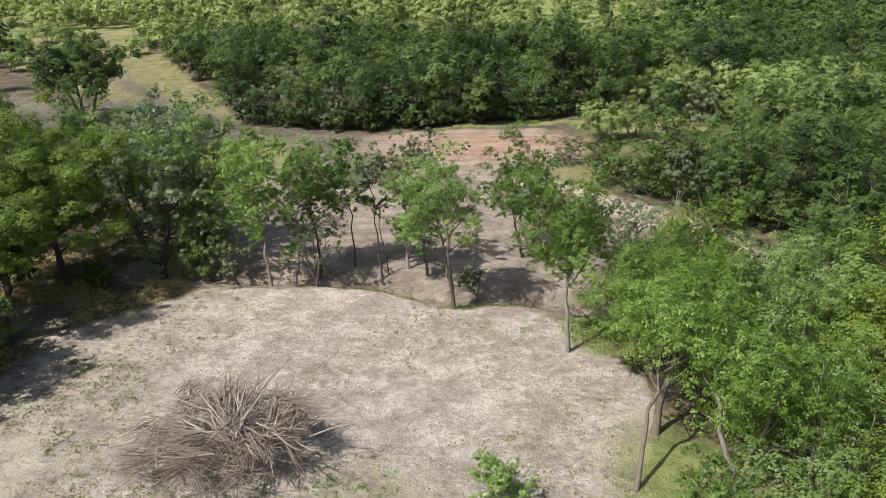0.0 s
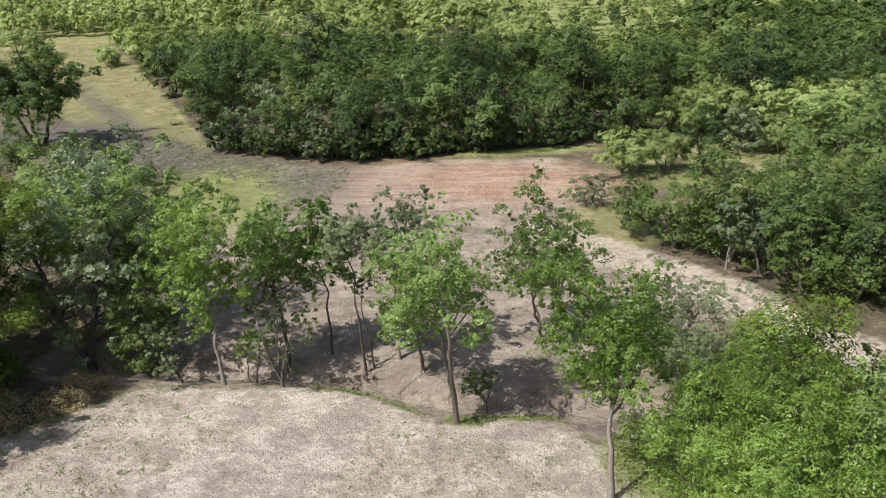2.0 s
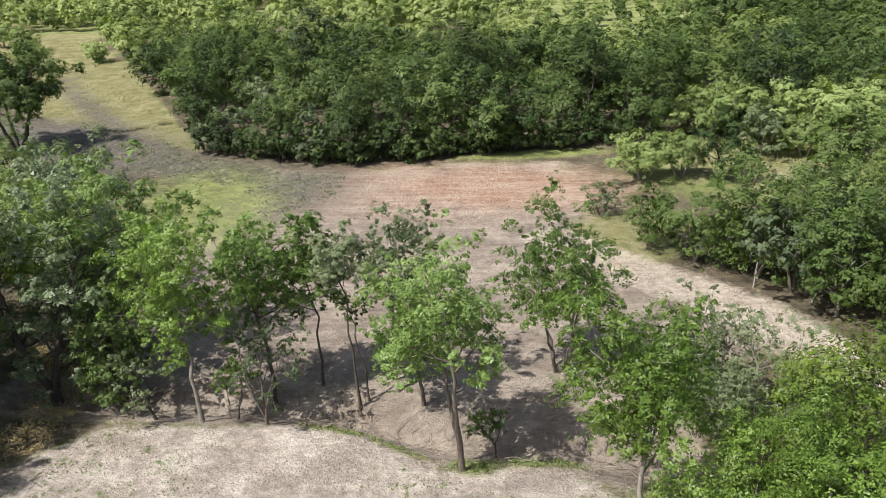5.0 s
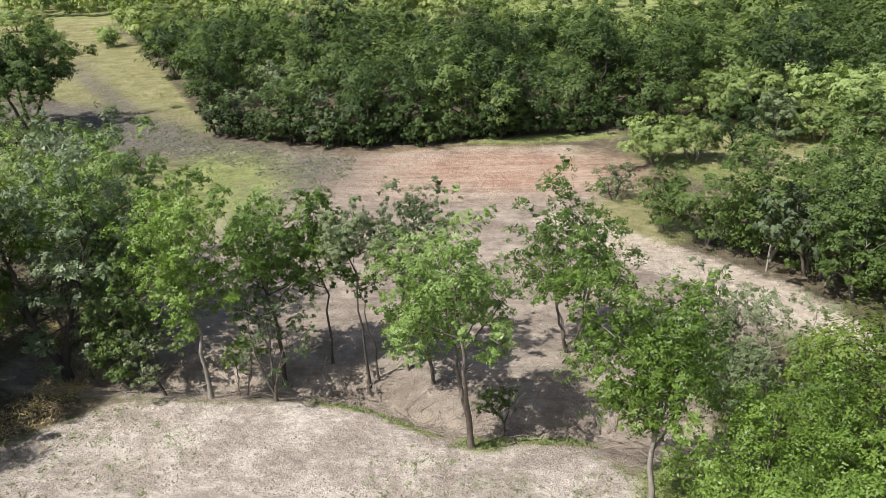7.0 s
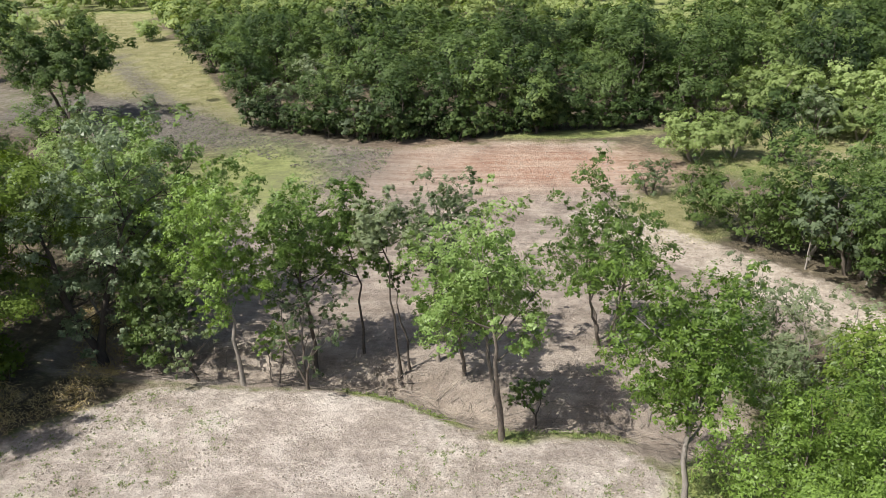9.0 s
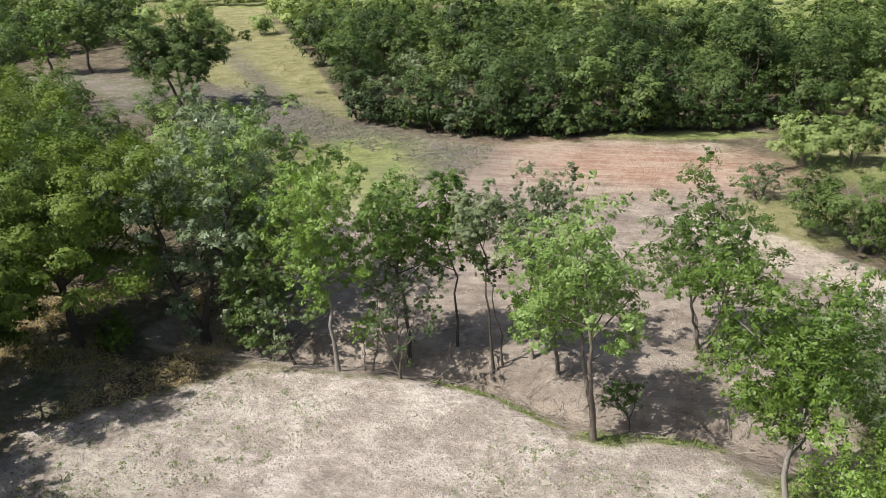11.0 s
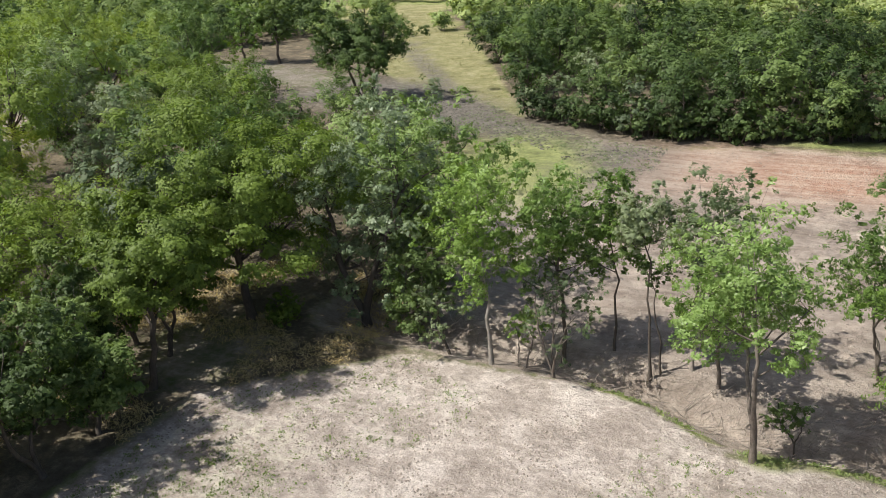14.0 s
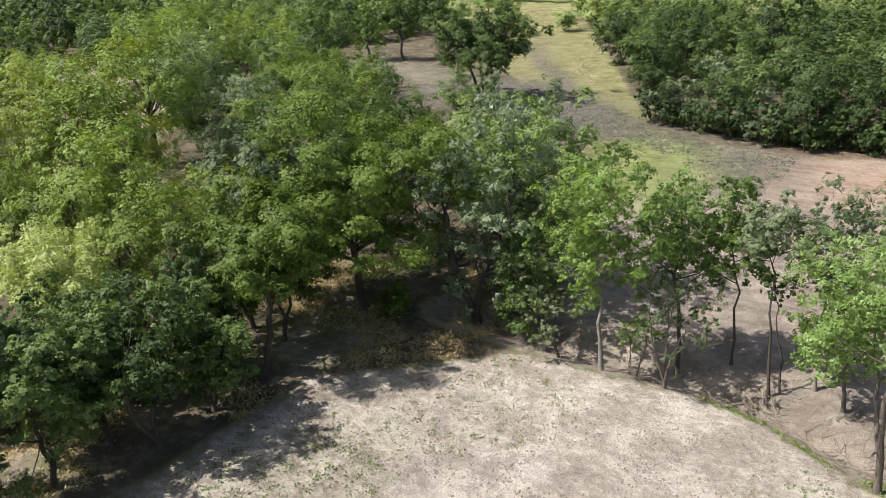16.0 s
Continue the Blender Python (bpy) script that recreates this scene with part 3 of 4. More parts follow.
plant("ash_tree", "low leafy ash beside the field", "tree", 11.6, 5.8, 34, "elm", BARK_PALE, EDGE,
      h=4.6, r=2.0, bottom=0.9, clumps=40, limbs=15, clump=0.68, per=523, leaf=0.088, aspect=0.5, trunk=0.10, stems=2, split=0.1)
plant("ash_bush", "low leafy bush under the field's edge trees", "bush", 7.6, 7.2, 35, "elm", BARK_PALE, EDGE,
      h=2.8, r=1.3, bottom=0.3, clumps=21, limbs=8, clump=0.55, per=413, leaf=0.088, aspect=0.5, trunk=0.06, stems=3)
plant("ash_bush", "small round green bush alone on the cleared field", "bush", 1.2, 8.6, 36, "elm", BARK, "",
      h=1.5, r=1.0, bottom=0.15, clumps=20, limbs=8, clump=0.42, per=358, leaf=0.088, aspect=0.5, trunk=0.05, stems=4)

plant("oak_sapling", "small dark sapling on a thin stem beside a young elm", "tree", 0.4, 24.2, 38, "oak", BARK_DARK, ROW,
      h=1.9, r=0.75, bottom=0.7, lean=(-0.25, 0.1), clumps=16, limbs=8, clump=0.34, per=170, leaf=0.085, aspect=0.5, trunk=0.035, stems=2, split=0.35, fork=0.4)

# ---- trees on the shaded bank ----
LEFT = "old trees on the shaded bank"
plant("live_oak", "large spreading tree with a dense mossy green crown", "tree", -20.5, 25.7, 41, "moss", BARK_DARK, LEFT,
      h=7.9, r=4.0, bottom=1.5, lean=(-0.4, 0.3), fill=30, fuzz=0.2, spread=0.26, dome=0.4, clumps=92, limbs=24, clump=0.98, per=1150, tall=0.72, leaf=0.100, aspect=0.7, trunk=0.2, flat=True, fork=0.28)
plant("live_oak", "arching tree with a mossy green umbrella crown", "tree", -20.6, 19.8, 42, "moss", BARK_DARK, LEFT,
      h=6.4, r=2.6, bottom=2.5, lean=(0.1, 0.8), fill=30, fuzz=0.2, spread=0.26, dome=0.4, clumps=44, limbs=18, clump=0.78, per=900, leaf=0.098, aspect=0.7, trunk=0.14, flat=True, fork=0.4, tall=0.7)
for ox, oy, oh, orad, ob, seed, leaves, look_of in (
        (-21.4, 11.6, 5.5, 1.6, 0.9, 43, "glade", "dark leafy oak with a crooked stem on dry grass"),
        (-21.8, 14.0, 4.7, 1.5, 1.0, 44, "oak", "dark oak with open lower limbs at the field's edge"),
        (-20.1, 14.6, 5.0, 1.7, 1.3, 45, "glade", "leafy green oak over the field's shaded edge"),
        (-20.2, 16.9, 3.2, 1.3, 0.5, 60, "glade", "low leafy oak between taller ones"),
        (-23.6, 12.6, 5.0, 1.7, 1.0, 61, "oak", "dark oak behind the row at the field's edge"),
        (-24.2, 15.6, 4.3, 1.6, 0.8, 62, "glade", "leafy oak behind the row at the field's edge"),
        (-22.6, 9.2, 5.6, 1.7, 0.9, 63, "oak", "dark oak shading the corner of the field"),
        (-20.6, 8.0, 5.2, 1.6, 0.8, 64, "oak", "dark oak shading the corner of the field"),
        (-23.5, 22.3, 5.4, 1.9, 1.7, 66, "moss", "mossy green oak between the arching tree and the old one"),
        (-22.9, 19.4, 4.6, 1.7, 1.2, 67, "glade", "leafy oak under the arching tree"),
        (-21.6, 21.9, 4.4, 1.5, 1.5, 68, "moss", "slim mossy green oak on the bank"),
        (-26.4, 12.4, 3.4, 1.5, 0.3, 65, "oak", "dark low oak in the shade")):
    plant("oak_tree", look_of, "tree", ox, oy, seed, leaves, BARK_DARK, LEFT,
          h=oh, r=orad, bottom=ob, fork=0.2, lean=(0.1, 0.2), fill=14, spread=0.28, clumps=42, limbs=15, clump=0.6, per=400, leaf=0.104, aspect=0.7, trunk=0.095, stems=2, split=0.14, bend=0.09)
plant("oak_tree", "dark leafy oak with a gray dead limb", "tree", -22.0, 17.8, 46, "glade", BARK_DARK, LEFT,
      h=3.8, r=1.7, bottom=0.8, clumps=40, limbs=15, clump=0.64, per=403, leaf=0.106, aspect=0.7, trunk=0.1)
plant("mesquite_tree", "half-dead mesquite with pale feathery leaves and bare limbs", "tree", -28.5, 17.7, 47, "mesquite", BARK_PALE, LEFT,
      h=4.5, r=2.4, bottom=1.3, lean=(-0.5, 0.0), clumps=46, limbs=17, clump=0.72, per=1000, leaf=0.086, aspect=0.7, trunk=0.13, stems=3, flat=True)
plant("cedar_elm", "tall gray-green elm with glinting leaves", "tree", -16.2, 27.6, 48, "slate", BARK_DARK, LEFT,
      h=8.3, r=3.2, bottom=1.1, lean=(-0.1, 0.9), fill=10, clumps=86, limbs=24, clump=0.70, per=446, leaf=0.106, aspect=0.7, trunk=0.18, stems=2, split=0.1)
plant("cedar_elm", "tall green elm beside the gray-green one", "tree", -15.0, 31.2, 49, "leafy", BARK_DARK, LEFT,
      h=7.9, r=2.7, bottom=1.5, fill=10, clumps=70, limbs=22, clump=0.75, per=425, leaf=0.106, aspect=0.7, trunk=0.17, stems=2, split=0.1)
plant("cedar_elm", "rounded green elm above the shaded bank", "tree", -18.4, 35.0, 50, "leafy", BARK_DARK, LEFT,
      h=6.3, r=2.8, bottom=1.2, fill=10, clumps=70, limbs=22, clump=0.77, per=403, leaf=0.106, aspect=0.7, trunk=0.17, stems=2, split=0.1)
plant("oak_sapling", "small bright bush under the old tree", "bush", -18.8, 25.4, 51, "moss", BARK_DARK, LEFT,
      h=1.5, r=0.9, bottom=0.1, clumps=15, limbs=7, clump=0.40, per=233, leaf=0.106, aspect=0.7, trunk=0.04, stems=3)
plant("pasture_tree", "dark spreading tree alone at the pasture's edge", "tree", -36.0, 63.4, 52, "glade", BARK_DARK, "",
      h=7.2, r=3.9, bottom=2.5, lean=(0.2, 0.0), fill=30, spread=0.2, dome=0.4, clumps=80, limbs=22, clump=0.98, per=560, leaf=0.125, aspect=0.85, trunk=0.17, stems=3, flat=False)
plant("pasture_tree", "upright green tree in the bare clearing", "tree", -58.0, 77.0, 53, "elm", BARK_DARK, "trees in the clearing",
      h=6.6, r=2.0, bottom=1.8, clumps=33, limbs=12, clump=0.83, per=211, leaf=0.218, aspect=0.5, trunk=0.16)
plant("pasture_tree", "upright dull green tree in the bare clearing", "tree", -54.5, 78.1, 54, "oak", BARK_DARK, "trees in the clearing",
      h=6.8, r=1.6, bottom=1.8, clumps=28, limbs=11, clump=0.77, per=211, leaf=0.218, aspect=0.5, trunk=0.16)



def bare_tree(x, y, h, seed, label, mat, spread=0.5, group=""):
    """A dead tree: a trunk that forks again and again into bare limbs and twigs."""
    rng = np.random.default_rng(seed)
    root = tagged(new("dead_tree"), label, "dead tree", group)
    trunk, limbs = Geo(), Geo()

    def grow(a, d, length, w, level, g):
        path, rad = stick(rng, a, d, length, w, 6, 0.13)
        g.tube(path, rad, 6 if level == 0 else 4)
        if level < 4:
            for k in range(3 if level < 3 else 2):
                j = rng.integers(3, 6)
                way = (path[j] - path[j - 1]) / np.linalg.norm(path[j] - path[j - 1])
                grow(path[j], way + rng.normal(0, spread, 3) + (0, 0, 0.12), length * rng.uniform(0.5, 0.8), rad[j] * 0.8, level + 1, limbs)

    grow(np.array((0, 0, -0.1)), (rng.normal(0, 0.15), rng.normal(0, 0.15), 1), h * 0.42, 0.0135 * h, 0, trunk)
    part("trunk", trunk.mesh("trunk", mat, True), root)
    tagged(part("branchwork", limbs.mesh("branchwork", mat, True), root), kind="stuff")
    root.matrix_world = pose(x, y, land(x, y))


def stick(rng, a, d, length, thick, n=6, wander=0.12, droop=0.0):
    """A crooked tapering stick."""
    pts = [np.array(a, float)]
    d = np.array(d, float)
    for _ in range(n - 1):
        d = d + rng.normal(0, wander, 3) - (0, 0, droop)
        d /= np.linalg.norm(d)
        p = pts[-1] + d * length / (n - 1)
        p[2] = max(p[2], 0.03)
        pts.append(p)
    return np.array(pts), np.linspace(thick, thick * 0.35, n)


bare_tree(-21.9, 18.9, 5.6, 201, "gray dead tree with bare forked limbs on the bank", BARK_PALE)
bare_tree(-27.5, 17.4, 4.6, 202, "pale dead tree with bare twisted limbs", BARK_PALE, 0.6)
bare_tree(10.3, 8.2, 4.2, 203, "pale bare forked tree among the leafy ashes", BARK_PALE, 0.45)
bare_tree(-3.5, 28.4, 5.6, 204, "gray half-fallen dead tree behind the ditch", DEADWOOD, 0.6)
bare_tree(12.3, 36.7, 3.6, 205, "pale leafless tree at the edge of the brush", BARK_PALE, 0.4)
bare_tree(14.4, 35.2, 3.2, 206, "pale leafless tree at the edge of the brush", BARK_PALE, 0.4)
bare_tree(7.3, 47.0, 2.2, 207, "low bare gray thorn tree beside the red earth", DEADWOOD, 0.6)
bare_tree(-16.9, 29.6, 5.2, 208, "gray bare limbs beside the gray-green elm", BARK_PALE, 0.5)

# ---- woods: a few kinds, each built a few times and set out over the land ----
KINDS = {}


def kind(name, label, category, leaves, bark, seeds, **shape):
    KINDS[name] = []
    for s in seeds:
        own = dict(shape)
        trunks, wood, green = tree_geo(s, sides=4, dome=own.pop("dome", 0.3), spread=0.2, fuzz=0.2, under=-0.5, tall=own.pop("tall", 1.0), fill=own.pop("fill", 14), **own)
        KINDS[name].append((label, category, [g.mesh("trunk", bark, True) for g in trunks], wood.mesh("branchwork", bark, True), green.mesh("crown", LEAF[leaves], tone=green.tone)))


kind("dark_oak", "dark green oak in the dense wood", "tree", "oak", BARK_DARK, (101, 102, 103, 104, 105),
     dome=0.5, sprig=8, h=5.3, r=2.2, bottom=0.0, clumps=37, clump=0.77, per=180, limbs=15, leaf=0.112, aspect=0.9, trunk=0.12, stems=2, split=0.1, fill=30)
kind("green_elm", "green elm in the dense wood", "tree", "glade", BARK_DARK, (111, 112, 113),
     dome=0.5, sprig=8, h=5.5, r=2.1, bottom=0.1, clumps=37, clump=0.75, per=180, limbs=15, leaf=0.112, aspect=0.9, trunk=0.12, stems=2, split=0.1, fill=30)
kind("pale_mesquite", "pale feathery mesquite with bare lower limbs", "tree", "pale", DEADWOOD, (121, 122, 123),
     tall=0.75, fill=25, dome=0.5, h=3.7, r=2.4, bottom=0.5, clumps=42, clump=0.70, per=302, limbs=17, leaf=0.107, aspect=0.9, trunk=0.10, stems=4, flat=True)
kind("gray_thorn", "gray-green thorn bush with bare twigs", "bush", "gray", BARK, (131, 132, 133),
     h=3.4, r=1.8, bottom=0.1, clumps=42, clump=0.51, per=108, limbs=17, leaf=0.103, aspect=0.9, trunk=0.08, stems=4)
kind("bank_oak", "mossy green oak on the shaded bank", "tree", "moss", BARK_DARK, (141, 142, 143, 144),
     dome=0.6, sprig=12, h=5.6, r=2.6, bottom=0.9, fill=42, clumps=46, clump=0.79, per=282, limbs=17, leaf=0.079, aspect=0.9, trunk=0.15, stems=2, split=0.15, flat=True)
kind("bank_elm", "green elm on the shaded bank", "tree", "leafy", BARK_DARK, (151, 152, 153, 154),
     dome=0.6, sprig=12, h=5.9, r=2.4, bottom=0.7, fill=42, clumps=44, clump=0.75, per=240, limbs=17, leaf=0.086, aspect=0.9, trunk=0.14, stems=2, split=0.15)
kind("bank_gray", "gray-green elm on the shaded bank", "tree", "gray", BARK_DARK, (161, 162),
     dome=0.6, sprig=12, h=5.2, r=2.2, bottom=0.7, fill=42, clumps=42, clump=0.66, per=179, limbs=17, leaf=0.087, aspect=0.9, trunk=0.13, stems=2, split=0.15)
kind("yellow_elm", "yellow-green tree on the shaded bank", "tree", "yellow", BARK_DARK, (171, 172),
     dome=0.6, sprig=12, h=5.8, r=2.7, bottom=0.8, fill=42, clumps=46, clump=0.79, per=282, limbs=17, leaf=0.079, aspect=0.9, trunk=0.14, stems=2, split=0.15, flat=True)
kind("brush_oak", "slender dark tree at the edge of the brush", "tree", "glade", BARK_PALE, (181, 182, 183),
     dome=0.5, h=4.7, r=1.7, bottom=0.0, clumps=42, clump=0.62, per=280, limbs=19, leaf=0.090, aspect=0.9, trunk=0.09, stems=2, split=0.1)
kind("brush_elm", "green tree at the edge of the brush", "tree", "glade", BARK_PALE, (191, 192, 193),
     dome=0.5, h=5.1, r=2.0, bottom=0.0, clumps=44, clump=0.64, per=280, limbs=19, leaf=0.090, aspect=0.9, trunk=0.09, stems=3, split=0.05)
kind("edge_bush", "low dark bush along the edge of the wood", "bush", "oak", BARK_DARK, (211, 212, 213),
     dome=0.5, sprig=8, h=2.2, r=1.3, bottom=-0.1, clumps=23, clump=0.45, per=108, limbs=10, leaf=0.107, aspect=0.9, trunk=0.05, stems=3)
PICK = np.random.default_rng(77)
TAKEN = [(-21.2, 13.6, 1.8), (-23.4, 14.6, 1.8), (-24.8, 17.2, 1.8), (-23, 20.4, 1.8), (-26.2, 14.2, 1.8), (-24.2, 9.6, 1.8), (-22.4, 8.6, 1.8), (-20, 10.6, 1.8), (-20.5, 25.7, 3.0), (-20.6, 19.8, 2.2), (-20.7, 15.2, 2), (-22.2, 12.3, 2), (-25.0, 13.4, 2), (-22, 17.8, 1.6), (-29.7, 18.9, 3.4), (-28.4, 14.8, 3.4), (-32.8, 16.6, 3.4), (-35.5, 14.5, 3.2), (-16.2, 27.6, 2.6), (-15.4, 31.6, 2.4),
         (-18.4, 35, 2.4), (-36, 63.4, 5), (11.9, 15.6, 2.4), (7.3, 16.6, 2.5), (8.7, 9.2, 2), (11.4, 9.6, 2)]


def stand(name, x, y, scale=1.0, group=""):
    """One more tree of a kind."""
    label, category, trunks, wood, green = KINDS[name][PICK.integers(len(KINDS[name]))]
    root = tagged(new(name), label, category, group)
    for me in trunks:
        part("trunk", me, root)
    tagged(part("branchwork", wood, root), kind="stuff")
    tagged(part("crown", green, root), kind="stuff")
    s = scale * PICK.uniform(0.85, 1.15)
    root.matrix_world = pose(x, y, land(x, y) - 0.02, 0, 0, PICK.uniform(0, 360)) @ Matrix.Diagonal((s, s, s * PICK.uniform(0.9, 1.1), 1))
    TAKEN.append((x, y, 2.5 * s if name.startswith(("bank", "yellow")) else 1.9 * s))


def scatter(rng, outline, gap, tries, keep):
    """Places within an outline, none nearer to another than gap."""
    p = np.array(outline)
    lo, hi = p.min(0), p.max(0)
    got, cells = [], {}
    xy = rng.uniform(lo, hi, (tries, 2))
    ok = (inside(xy[:, 0], xy[:, 1], outline, 0.01) > 0.5) & keep(xy[:, 0], xy[:, 1])
    for x, y in xy[ok]:
        i, j = int(x // gap), int(y // gap)
        near = [q for a in (-1, 0, 1) for b in (-1, 0, 1) for q in cells.get((i + a, j + b), ())]
        if all((x - u) ** 2 + (y - v) ** 2 > gap * gap for u, v in near):
            cells.setdefault((i, j), []).append((x, y))
            got.append((x, y))
    return got


def clear(x, y):
    return all((x - a) ** 2 + (y - b) ** 2 > r * r for a, b, r in TAKEN)


def wooded(x, y):
    w = weights(x, y)
    return np.maximum.reduce([w["field"], w["dirt"], w["pasture"], w["road"], w["clod"], w["red"], w["green"] * (y > 30)]) < 0.3


# the brush beside the track
for n, x, y, s in (("pale_mesquite", 10.2, 53.8, 0.85), ("pale_mesquite", 12.6, 54.6, 0.8), ("gray_thorn", 6.7, 47.2, 0.62), ("dark_oak", 15.1, 53.4, 0.85), ("brush_elm", 20.1, 48.2, 1.05), ("gray_thorn", 19.2, 59.4, 1.0), ("dark_oak", 19.9, 60.2, 0.6), ("brush_oak", 12.8, 37.9, 1.1),
                   ("brush_elm", 10.4, 40.2, 0.9), ("brush_oak", 8.6, 42.2, 0.68), ("brush_oak", 15.0, 33.8, 0.95), ("gray_thorn", 14.2, 36.2, 1.1), ("brush_elm", 17.2, 40.6, 1.05),
                   ("pale_mesquite", 22.0, 58.9, 0.95), ("pale_mesquite", 24.4, 60.6, 1.1), ("pale_mesquite", 26.6, 58.6, 1.05), ("pale_mesquite", 29.0, 60.2, 1.1), ("pale_mesquite", 23.4, 63.6, 1.05), ("pale_mesquite", 26.9, 63.2, 1.1), ("pale_mesquite", 30.4, 64.0, 1.1), ("pale_mesquite", 32.8, 61.0, 1.1), ("pale_mesquite", 30.8, 57.0, 1.0), ("pale_mesquite", 33.8, 65.2, 1.1), ("pale_mesquite", 16.6, 65.6, 0.95), ("pale_mesquite", 13.8, 64.8, 0.8), ("pale_mesquite", 18.9, 64.9, 0.9), ("brush_elm", 12.2, 41.2, 0.85),
                   ("brush_oak", 16.6, 36.0, 1.0), ("brush_elm", 14.6, 39.6, 0.95)):
    stand(n, x, y, s, "brush beside the dirt track")
BRUSH = [(12.5, 40.5), (15.6, 34), (21, 29), (60, 20), (60, 75), (34, 70), (28, 58), (21, 50), (17, 45.5)]
for x, y in scatter(np.random.default_rng(5), BRUSH, 2.6, 3600, wooded):
    if clear(x, y) and x < 0.45 * y + 12:
        stand(PICK.choice(["brush_oak", "brush_elm", "dark_oak", "gray_thorn", "pale_mesquite"], p=[0.36, 0.33, 0.20, 0.11, 0.0]), x, y, PICK.uniform(0.75, 1.05), "brush beside the dirt track")
NEAR = [(8.5, 3), (9, 14), (9.5, 22), (16, 23.5), (21, 22), (18, 14), (15, 3)]
for x, y in scatter(np.random.default_rng(6), NEAR, 2.7, 700, wooded):
    if clear(x, y):
        stand(PICK.choice(["brush_oak", "brush_elm", "bank_elm", "bank_oak"]), x, y, 1.0, "trees along the field's near edge")
CORNER = [(17.5, 31.5), (20, 26), (24, 22.5), (27, 30), (28, 38), (21, 37)]
for x, y in scatter(np.random.default_rng(15), CORNER, 2.3, 1500, wooded):
    if clear(x, y):
        stand(PICK.choice(["brush_oak", "brush_elm", "dark_oak"], p=[0.4, 0.2, 0.4]), x, y, 1.0, "brush beside the dirt track")
# the wood on the shaded bank
for n, x, y, s in (("yellow_elm", -43.2, 29.3, 1.32), ("yellow_elm", -41.9, 32.6, 0.80), ("yellow_elm", -48.9, 29.5, 0.80), ("bank_oak", -35.9, 24.2, 0.91), ("bank_oak", -35.1, 28.4, 0.82),
                   ("bank_gray", -37.6, 34.5, 0.80), ("bank_elm", -54.4, 46.3, 1.08), ("yellow_elm", -62.7, 62.3, 1.08), ("bank_elm", -52.1, 55.9, 1.20), ("bank_elm", -56.7, 65.4, 1.25),
                   ("green_elm", -43.2, 42.9, 0.80), ("bank_gray", -38.8, 45.5, 1.09), ("bank_elm", -34.6, 45.6, 0.91), ("green_elm", -32.6, 47.9, 0.98), ("bank_gray", -52.5, 48.0, 0.92),
                   ("bank_oak", -66.7, 53.0, 1.25), ("bank_oak", -62.6, 40.4, 1.16), ("bank_gray", -57.6, 41.3, 0.91), ("bank_oak", -28.1, 21.5, 0.80), ("bank_oak", -35.7, 21.2, 0.80),
                   ("bank_elm", -47.0, 41.4, 0.80), ("bank_elm", -73.1, 54.7, 1.69), ("bank_oak", -72.8, 64.9, 1.34), ("bank_elm", -32.1, 53.5, 0.80), ("bank_elm", -45.8, 48.1, 0.86),
                   ("bank_oak", -28.9, 26.6, 0.80), ("bank_oak", -42.0, 24.3, 0.80), ("bank_gray", -22.0, 41.0, 1.15), ("bank_elm", -25.0, 43.2, 1.0), ("dark_oak", -97.6, 66.7, 1.7)):
    stand(n, x, y, s, "shaded bank wood")
BANK = [(-23, 8), (-22.5, 16), (-21.8, 22), (-22, 28), (-18, 31), (-17.5, 39), (-21, 41), (-33, 44), (-44, 55), (-61, 73), (-84, 73), (-80, 64), (-66, 55), (-60, 46), (-66, 40), (-75, 38), (-57, 29.5), (-38, 18.5), (-28, 10)]
for x, y in scatter(np.random.default_rng(7), BANK, 5.6, 3000, lambda x, y: wooded(x, y) & (seg_dist(x, y, [(-45, 33), (-66, 51)]) > 2.0)):
    if clear(x, y):
        TAKEN.append((x, y, 4.4))
        stand(PICK.choice(["bank_oak", "bank_elm", "bank_gray", "yellow_elm"], p=[0.39, 0.46, 0.15, 0.0]), x, y, PICK.uniform(1.0, 1.4), "shaded bank wood")
# the dense wood behind the red earth
WOOD = [(-20.5, 62.8), (-14, 59.2), (-9, 58.4), (-4.8, 59.4), (0, 61), (4.8, 62.2), (10, 63.6), (20, 66), (32, 68), (40, 84), (-27.5, 84), (-32.2, 84), (-25, 71)]
for n, x, y, s in (("gray_thorn", -19.4, 62.2, 1.1), ("gray_thorn", -12.4, 59.6, 1.0), ("green_elm", 0.3, 60.2, 0.95), ("dark_oak", -9.2, 58.9, 0.85), ("dark_oak", -6.5, 59.6, 0.9), ("dark_oak", -15.6, 60.6, 0.85)):
    stand(n, x, y, s, "dense wood")
for x, y in scatter(np.random.default_rng(8), WOOD, 3.75, 4200, wooded):
    if clear(x, y):
        stand(PICK.choice(["dark_oak", "green_elm", "gray_thorn"], p=[0.56, 0.38, 0.06]), x, y, PICK.uniform(0.82, 1.42), "dense wood")
for i in range(34):
    t = i / 33 * 7.999
    j = int(t)
    x = WOOD[j][0] + (WOOD[j + 1][0] - WOOD[j][0]) * (t - j) + PICK.uniform(-0.4, 0.4)
    y = WOOD[j][1] + (WOOD[j + 1][1] - WOOD[j][1]) * (t - j) + PICK.uniform(-0.5, 0.5) - 0.2
    stand(PICK.choice(["edge_bush", "gray_thorn"], p=[0.97, 0.03]), x, y, PICK.uniform(0.7, 1.2), "bushes along the wood's edge")
